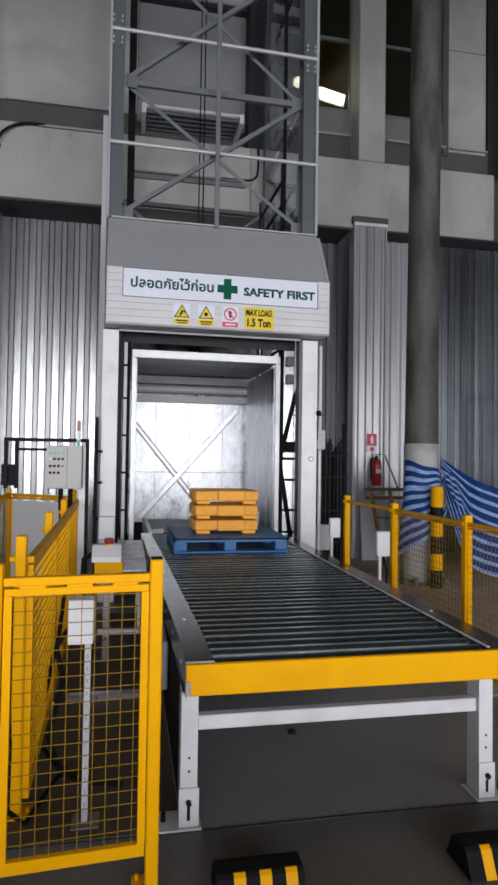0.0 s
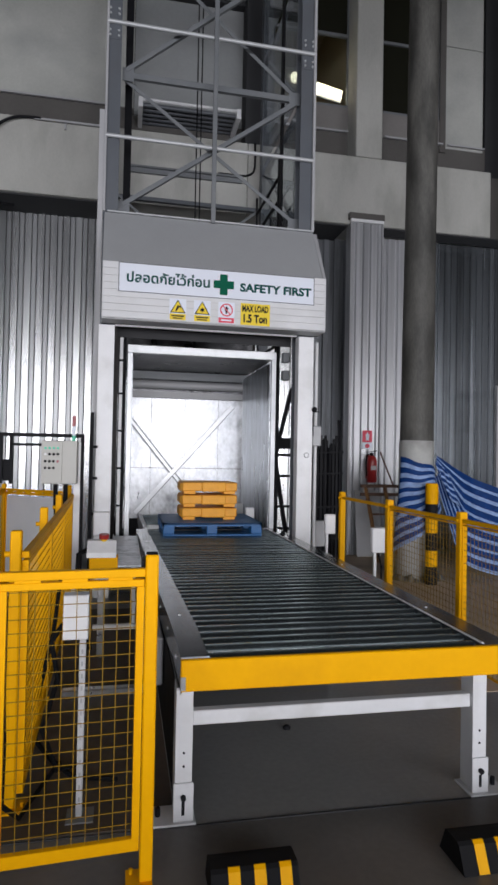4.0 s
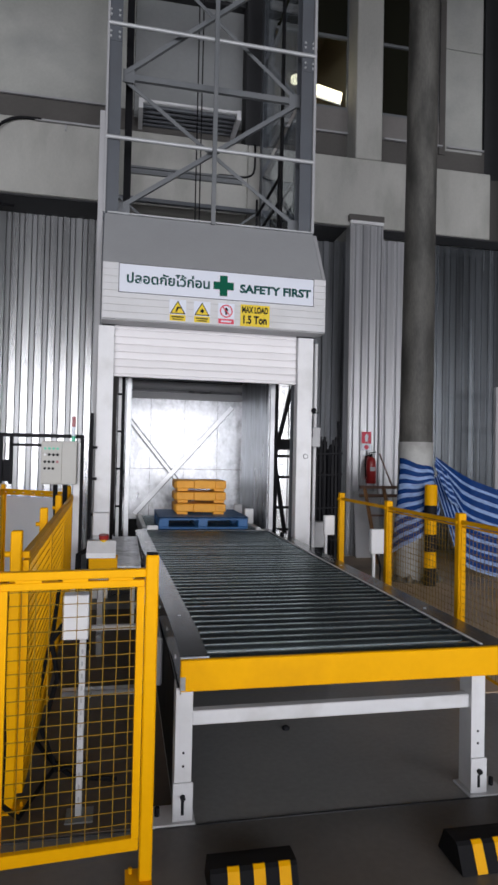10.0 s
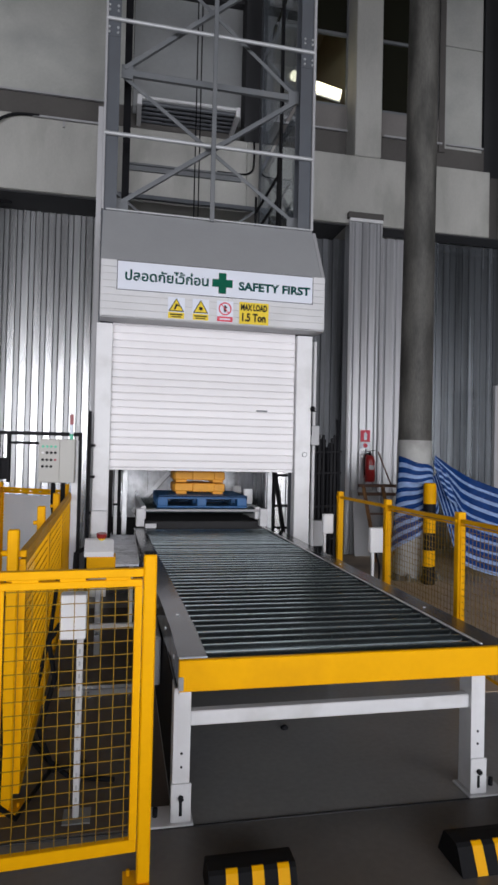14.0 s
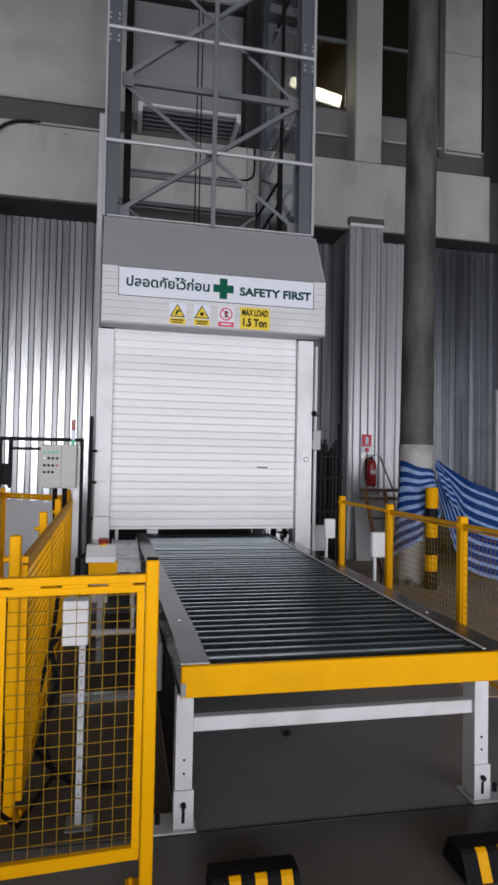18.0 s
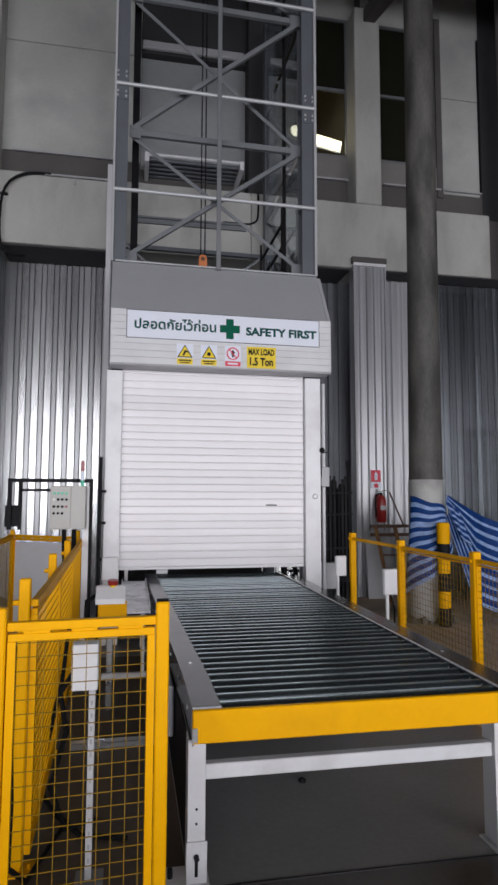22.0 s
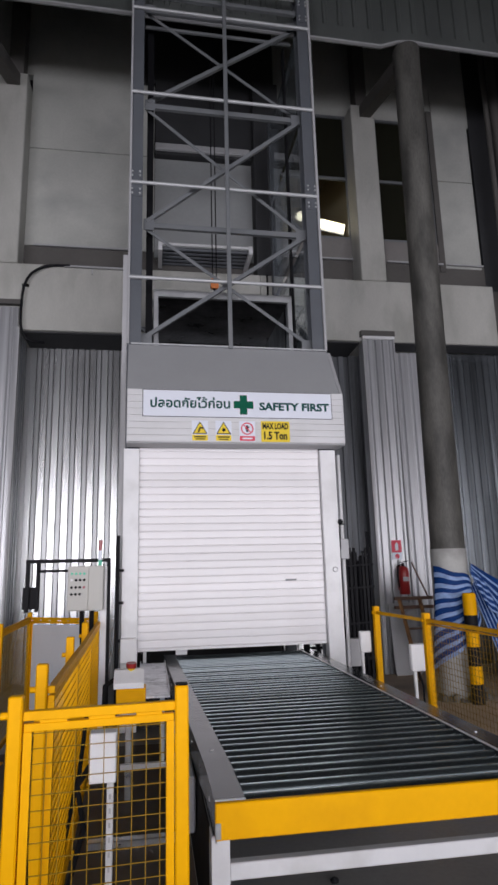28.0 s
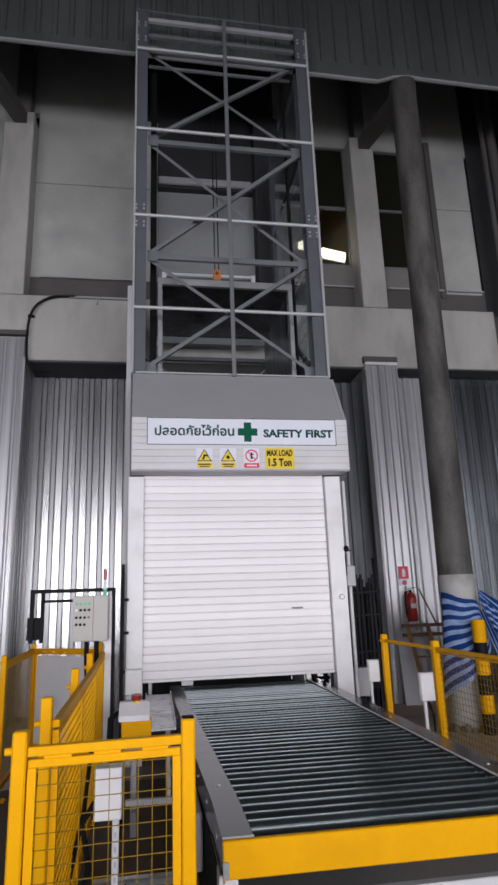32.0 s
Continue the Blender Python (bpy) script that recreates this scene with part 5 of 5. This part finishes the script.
Mesh().bar((3.45, 6.62, 1.06), (4.3, 6.62, 1.06), 0.05, 0.05).make("lower_rail", BROWN, ld)
for x in (4.22,):
    Mesh().bar((x, 6.58, 1.1), (x + 0.1, 6.6, 0), 0.05, 0.04).make("leg", BROWN, ld)
Mesh().bar((3.55, 6.5, 0.75), (3.95, 6.48, 0.75), 0.03, 0.03).make("rung", BROWN, ld)
Mesh().tube((4.05, 6.7, 1.2), (3.92, 6.95, 1.75), 0.014, 8).make("loose_rod", BROWN, ld)

tagged(Mesh().prism([(6.92, 0), (6.94, 0), (7.1, 1.1), (7.08, 1.1)], 3.52, 3.95, "x").make("leaning_board", LIGHTGREY), "pale board leaning on the clad pilaster", "board")
rub = Mesh()
random.seed(5)
for k in range(14):
    a = math.radians(200 + 12 * k)
    r = 0.3 + 0.05 * random.random()
    h = 0.03 + 0.07 * random.random()
    rub.lathe(3.675 + r * math.cos(a), 5.17 + r * math.sin(a), [(0.04 + 0.04 * random.random(), 0), (0.045, h * 0.6), (0.02, h)], 7)
lump = rub.make("concrete_rubble", CONCRETE)
tagged(lump, "dirty grey mortar lumps round the column foot", "rubble", kind="stuff")
bl = thing("bollard", (3.69, 4.72, 0), "yellow and black banded steel bollard", "bollard")
zs = (0.0, 0.24, 0.45, 0.68, 0.87, 1.06, 1.33)
for k, (z0, z1) in enumerate(zip(zs, zs[1:])):
    prof = [(0.082, z0), (0.082, z1)] if k < 5 else [(0.082, z0), (0.082, z1 - 0.02), (0.07, z1)]
    Mesh().lathe(3.69, 4.72, prof, 24).make("band", BLACK if k % 2 == 0 else YELLOW, bl)

# blue striped tarpaulin
def cloth(name, fn, nu, nv, stripes, parent, pale=0.34):
    """A wavy striped sheet: fn(u, v) gives a place; v runs across the stripes."""
    m = Mesh()
    g = [[Vector(fn(i / nu, j / nv)) for j in range(nv + 1)] for i in range(nu + 1)]
    vs = [p for col_ in g for p in col_]
    fs = [(i * (nv + 1) + j, (i + 1) * (nv + 1) + j, (i + 1) * (nv + 1) + j + 1, i * (nv + 1) + j + 1) for i in range(nu) for j in range(nv)]
    m.add(vs, fs, True)
    ob = m.make(name, TARPBLUE, parent)
    ob.data.materials.append(TARPWHITE)
    per = nv / stripes
    for i in range(nu):
        for j in range(nv):
            band = j / per
            ob.data.polygons[i * nv + j].material_index = 1 if 0.93 - pale < band % 1 < 0.93 else 0
    s = ob.modifiers.new("thickness", "SOLIDIFY")
    s.thickness = 0.004
    return ob


tp = thing("striped_tarpaulin", (3.7, 5.0, 0), "blue and white striped tarpaulin tied round the column", "tarpaulin")


def wrap(u, v):
    a = math.radians(195 + 140 * u)
    drop = 1.34 - 0.85 * u
    r = 0.262 + 0.015 * math.sin(9 * u + 5 * v) * v + (0.17 - 0.1 * u) * v * v
    return 3.675 + r * math.cos(a), 5.17 + r * math.sin(a), 1.68 - 0.17 * u - drop * v + 0.012 * math.sin(11 * u)


def swag(u, v):
    x = 3.9 + 2.7 * u
    top = 1.7 - 1.4 * u + 0.65 * u * u
    deep = 0.3 + min(1.0, u * 5.5) * 0.95
    return x, 4.98 + 0.35 * min(1, 4 * u) - 0.5 * u + 0.05 * math.sin(7 * v + 9 * u) * (0.3 + v), top - v * deep + 0.02 * math.sin(17 * u) * v


def tail(u, v):
    x = 3.84 + 0.2 * u + 0.22 * v
    return x, 4.93 + 0.05 * u + 0.02 * math.sin(10 * u + 4 * v), 1.62 - 0.12 * u - v * 0.5


cloth("column_wrap", wrap, 28, 80, 9, tp, 0.46)
cloth("swag", swag, 60, 96, 9, tp)
cloth("tail", tail, 12, 40, 5, tp)

bk = thing("bar_bundle", (2.3, 5.1, 0), "bundle of black steel bars leaning by the lift", "bars")
for k in range(26):
    x = 2.1 + 0.0182 * k + 0.004 * (k % 3)
    Mesh().bar((x, 5.04 + 0.045 * (k % 3), 0.0), (x + 0.014 * ((k * 5) % 4 - 1), 5.08 + 0.045 * (k % 3), 1.76 + 0.06 * ((k * 7) % 4) - 0.3 * (k % 5 == 2)), 0.03, 0.022).make("bar", BLACK, bk)
for z in (0.55, 0.98, 1.42, 1.7):
    Mesh().bar((2.1, 5.0, z), (2.56, 5.03, z + 0.02), 0.02, 0.025).make("cross_bar", BLACK, bk)
for k in range(13):
    x = 2.11 + 0.034 * k
    Mesh().bar((x, 5.2, 0.0), (x + 0.006, 5.22, 1.72 + 0.06 * ((k * 5) % 4)), 0.033, 0.02).make("bar", BLACK, bk)
Mesh().bar((2.58, 5.05, 0), (2.52, 5.1, 2.15), 0.03, 0.03).make("bar", BLACK, bk)
Mesh().tube((2.105, 4.7, 0.5), (2.105, 4.7, 3.1), 0.024, 10).make("white_conduit", WHITE, lift)
Mesh().box(2.03, 2.3, 4.75, 4.9, 0.5, 0.82).make("counterweight_box", LIGHTGREY, lift)

rk = thing("steel_rack", (6.5, 6.9, 0), "grey steel rack frame standing by the far wall", "rack")
for x in (6.0, 6.95):
    Mesh().box(x, x + 0.1, 6.8, 6.88, 0, 2.95, 0.006).make("upright", LIGHTGREY, rk)
for z in (0.4, 1.32, 2.25, 2.85):
    Mesh().box(6.101, 6.949, 6.83, 6.86, z, z + 0.03, 0.004).make("beam", LIGHTGREY, rk)

# wheel stops on the floor
def wheel_stop(x0, x1, y):
    w = thing("wheel_stop", ((x0 + x1) / 2, y, 0), "black and yellow rubber wheel stop on the floor", "wheel stop", "wheel stops before the conveyor")
    Mesh().prism([(-0.545, 0), (-0.345, 0), (-0.39, 0.1), (-0.42, 0.104), (-0.485, 0.104), (-0.5, 0.094)], x0, x1, "x").make("rubber_body", RUBBER, w)
    x = x0 + 0.065
    while x + 0.045 < x1:
        Mesh().prism([(-0.5465, 0.003), (-0.5015, 0.0955), (-0.488, 0.1055), (-0.482, 0.1055), (-0.482, 0.1045), (-0.4855, 0.1045), (-0.5, 0.0945), (-0.544, 0.003)], x, x + 0.045, "x").make("yellow_stripe", YELLOW, w)
        x += 0.099


wheel_stop(0.05, 0.385, -0.45)
wheel_stop(1.055, 1.8, -0.45)

# conduit on the wall at the left
cd = Mesh().pipe([(-1.7, 7.15, 6.84), (-1.9, 7.15, 6.84), (-2.02, 7.14, 6.825), (-2.13, 7.13, 6.79), (-2.23, 7.12, 6.73), (-2.32, 7.1, 6.64), (-2.38, 7.09, 6.53), (-2.42, 7.08, 6.4), (-2.44, 7.08, 6.25), (-2.45, 7.08, 6.0), (-2.44, 7.08, 5.72), (-2.42, 7.1, 5.6), (-2.36, 7.14, 5.5), (-2.25, 7.18, 5.46), (-2.1, 7.3, 5.5)], 0.022, 10).box(-2.47, -2.36, 7.14, 7.198, 6.44, 6.47)
tagged(cd.make("cable_conduit", BLACK), "black cable looping down the concrete beam", "cable", kind="structure")

# lit lamp seen in the upstairs room
lm = thing("upstairs_lamp", (3.28, 8.0, 8.3), "lit ceiling lamp seen through the upstairs window", "lamp")
Mesh().bar((3.0, 8.0, 8.49), (3.5, 8.0, 8.39), 0.05, 0.19, bev=0.015).make("diffuser", GLOW, lm)
Mesh().bar((2.98, 8.05, 8.49), (3.52, 8.05, 8.39), 0.03, 0.24).make("housing", WHITE, lm)
bb = thing("bulb_lamp", (2.6, 8.0, 8.6), "small lit lamp seen through the upstairs window", "lamp")
Mesh().lathe(2.6, 8.0, [(0.03, 8.52), (0.075, 8.57), (0.075, 8.65), (0.03, 8.7)], 14).make("bulb", GLOW, bb)
Mesh().tube((2.6, 8.0, 8.7), (2.6, 8.0, 10.7), 0.012, 6).make("cord", BLACK, bb)


# the tower stands slightly askew of the building line
for ob in (lift, hb, sign, mx, shutter, *stickers):
    ob.matrix_basis = TOWER @ ob.matrix_basis


# ---- what moves ----
def lath_pose(s):
    """A lath whose lower edge stands s metres above the floor: straight in the guides, then round the drum."""
    zc, yc, r0 = 3.42, -0.13, 0.125
    if s <= zc:
        return pose(0, 0, s)
    a = (s - zc) / r0
    r = r0 - 0.004 * a
    return pose(0, yc + r * math.cos(a), zc + r * math.sin(a), math.degrees(a))


def motions():
    stops = ((0, 3.125), (7.8, 3.125), (8.5, 2.95), (9.0, 2.815), (9.5, 2.67), (10, 2.55), (10.5, 2.39), (11, 2.25), (11.5, 2.105), (12, 1.955), (12.5, 1.825), (13, 1.695), (13.5, 1.57), (14, 1.447), (14.5, 1.32), (15, 1.195), (15.5, 1.07), (16, 0.945), (16.5, 0.84), (16.7, 0.825), (32, 0.825))
    for k, ob in enumerate(laths):
        walk(ob, [(t, lath_pose(z + 0.02 + PITCH * k)) for t, z in stops])
    rise = [(0, 0.0), (12.3, 0.0), (12.7, 0.035)] + [(t, 0.155 * (t - 12.42)) for t in (13, 14, 16, 18, 20, 22, 24, 26, 28, 30, 32)]
    walk(car, [(t, TOWER @ pose(0.68, 5.85, 0.44 + h)) for t, h in rise])
    back = [(0, 3.2), (0.5, 3.32), (1, 3.44), (1.5, 3.56), (2, 3.68), (2.5, 3.8), (3, 3.92), (3.5, 4.04), (4.5, 4.28), (5.5, 4.5), (6, 4.62), (7, 4.8), (7.5, 4.88), (8, 4.92), (8.5, 4.93), (12.3, 4.93), (12.7, 4.93)] + [(t, 4.93) for t in (13, 14, 16, 18, 20, 22, 24, 26, 28, 30, 32)]
    lift_by = dict(rise)
    def path(x, dy, z):
        return [(t, pose(x, y + dy, z + lift_by.get(t, 0.0))) for t, y in back]
    walk(pallet, path(0.69, 0.55, 0.728))
    for k, w in enumerate(weights):
        walk(w, path(0.7, 0.62, 0.728 + 0.15 + 0.152 * k))


motions()
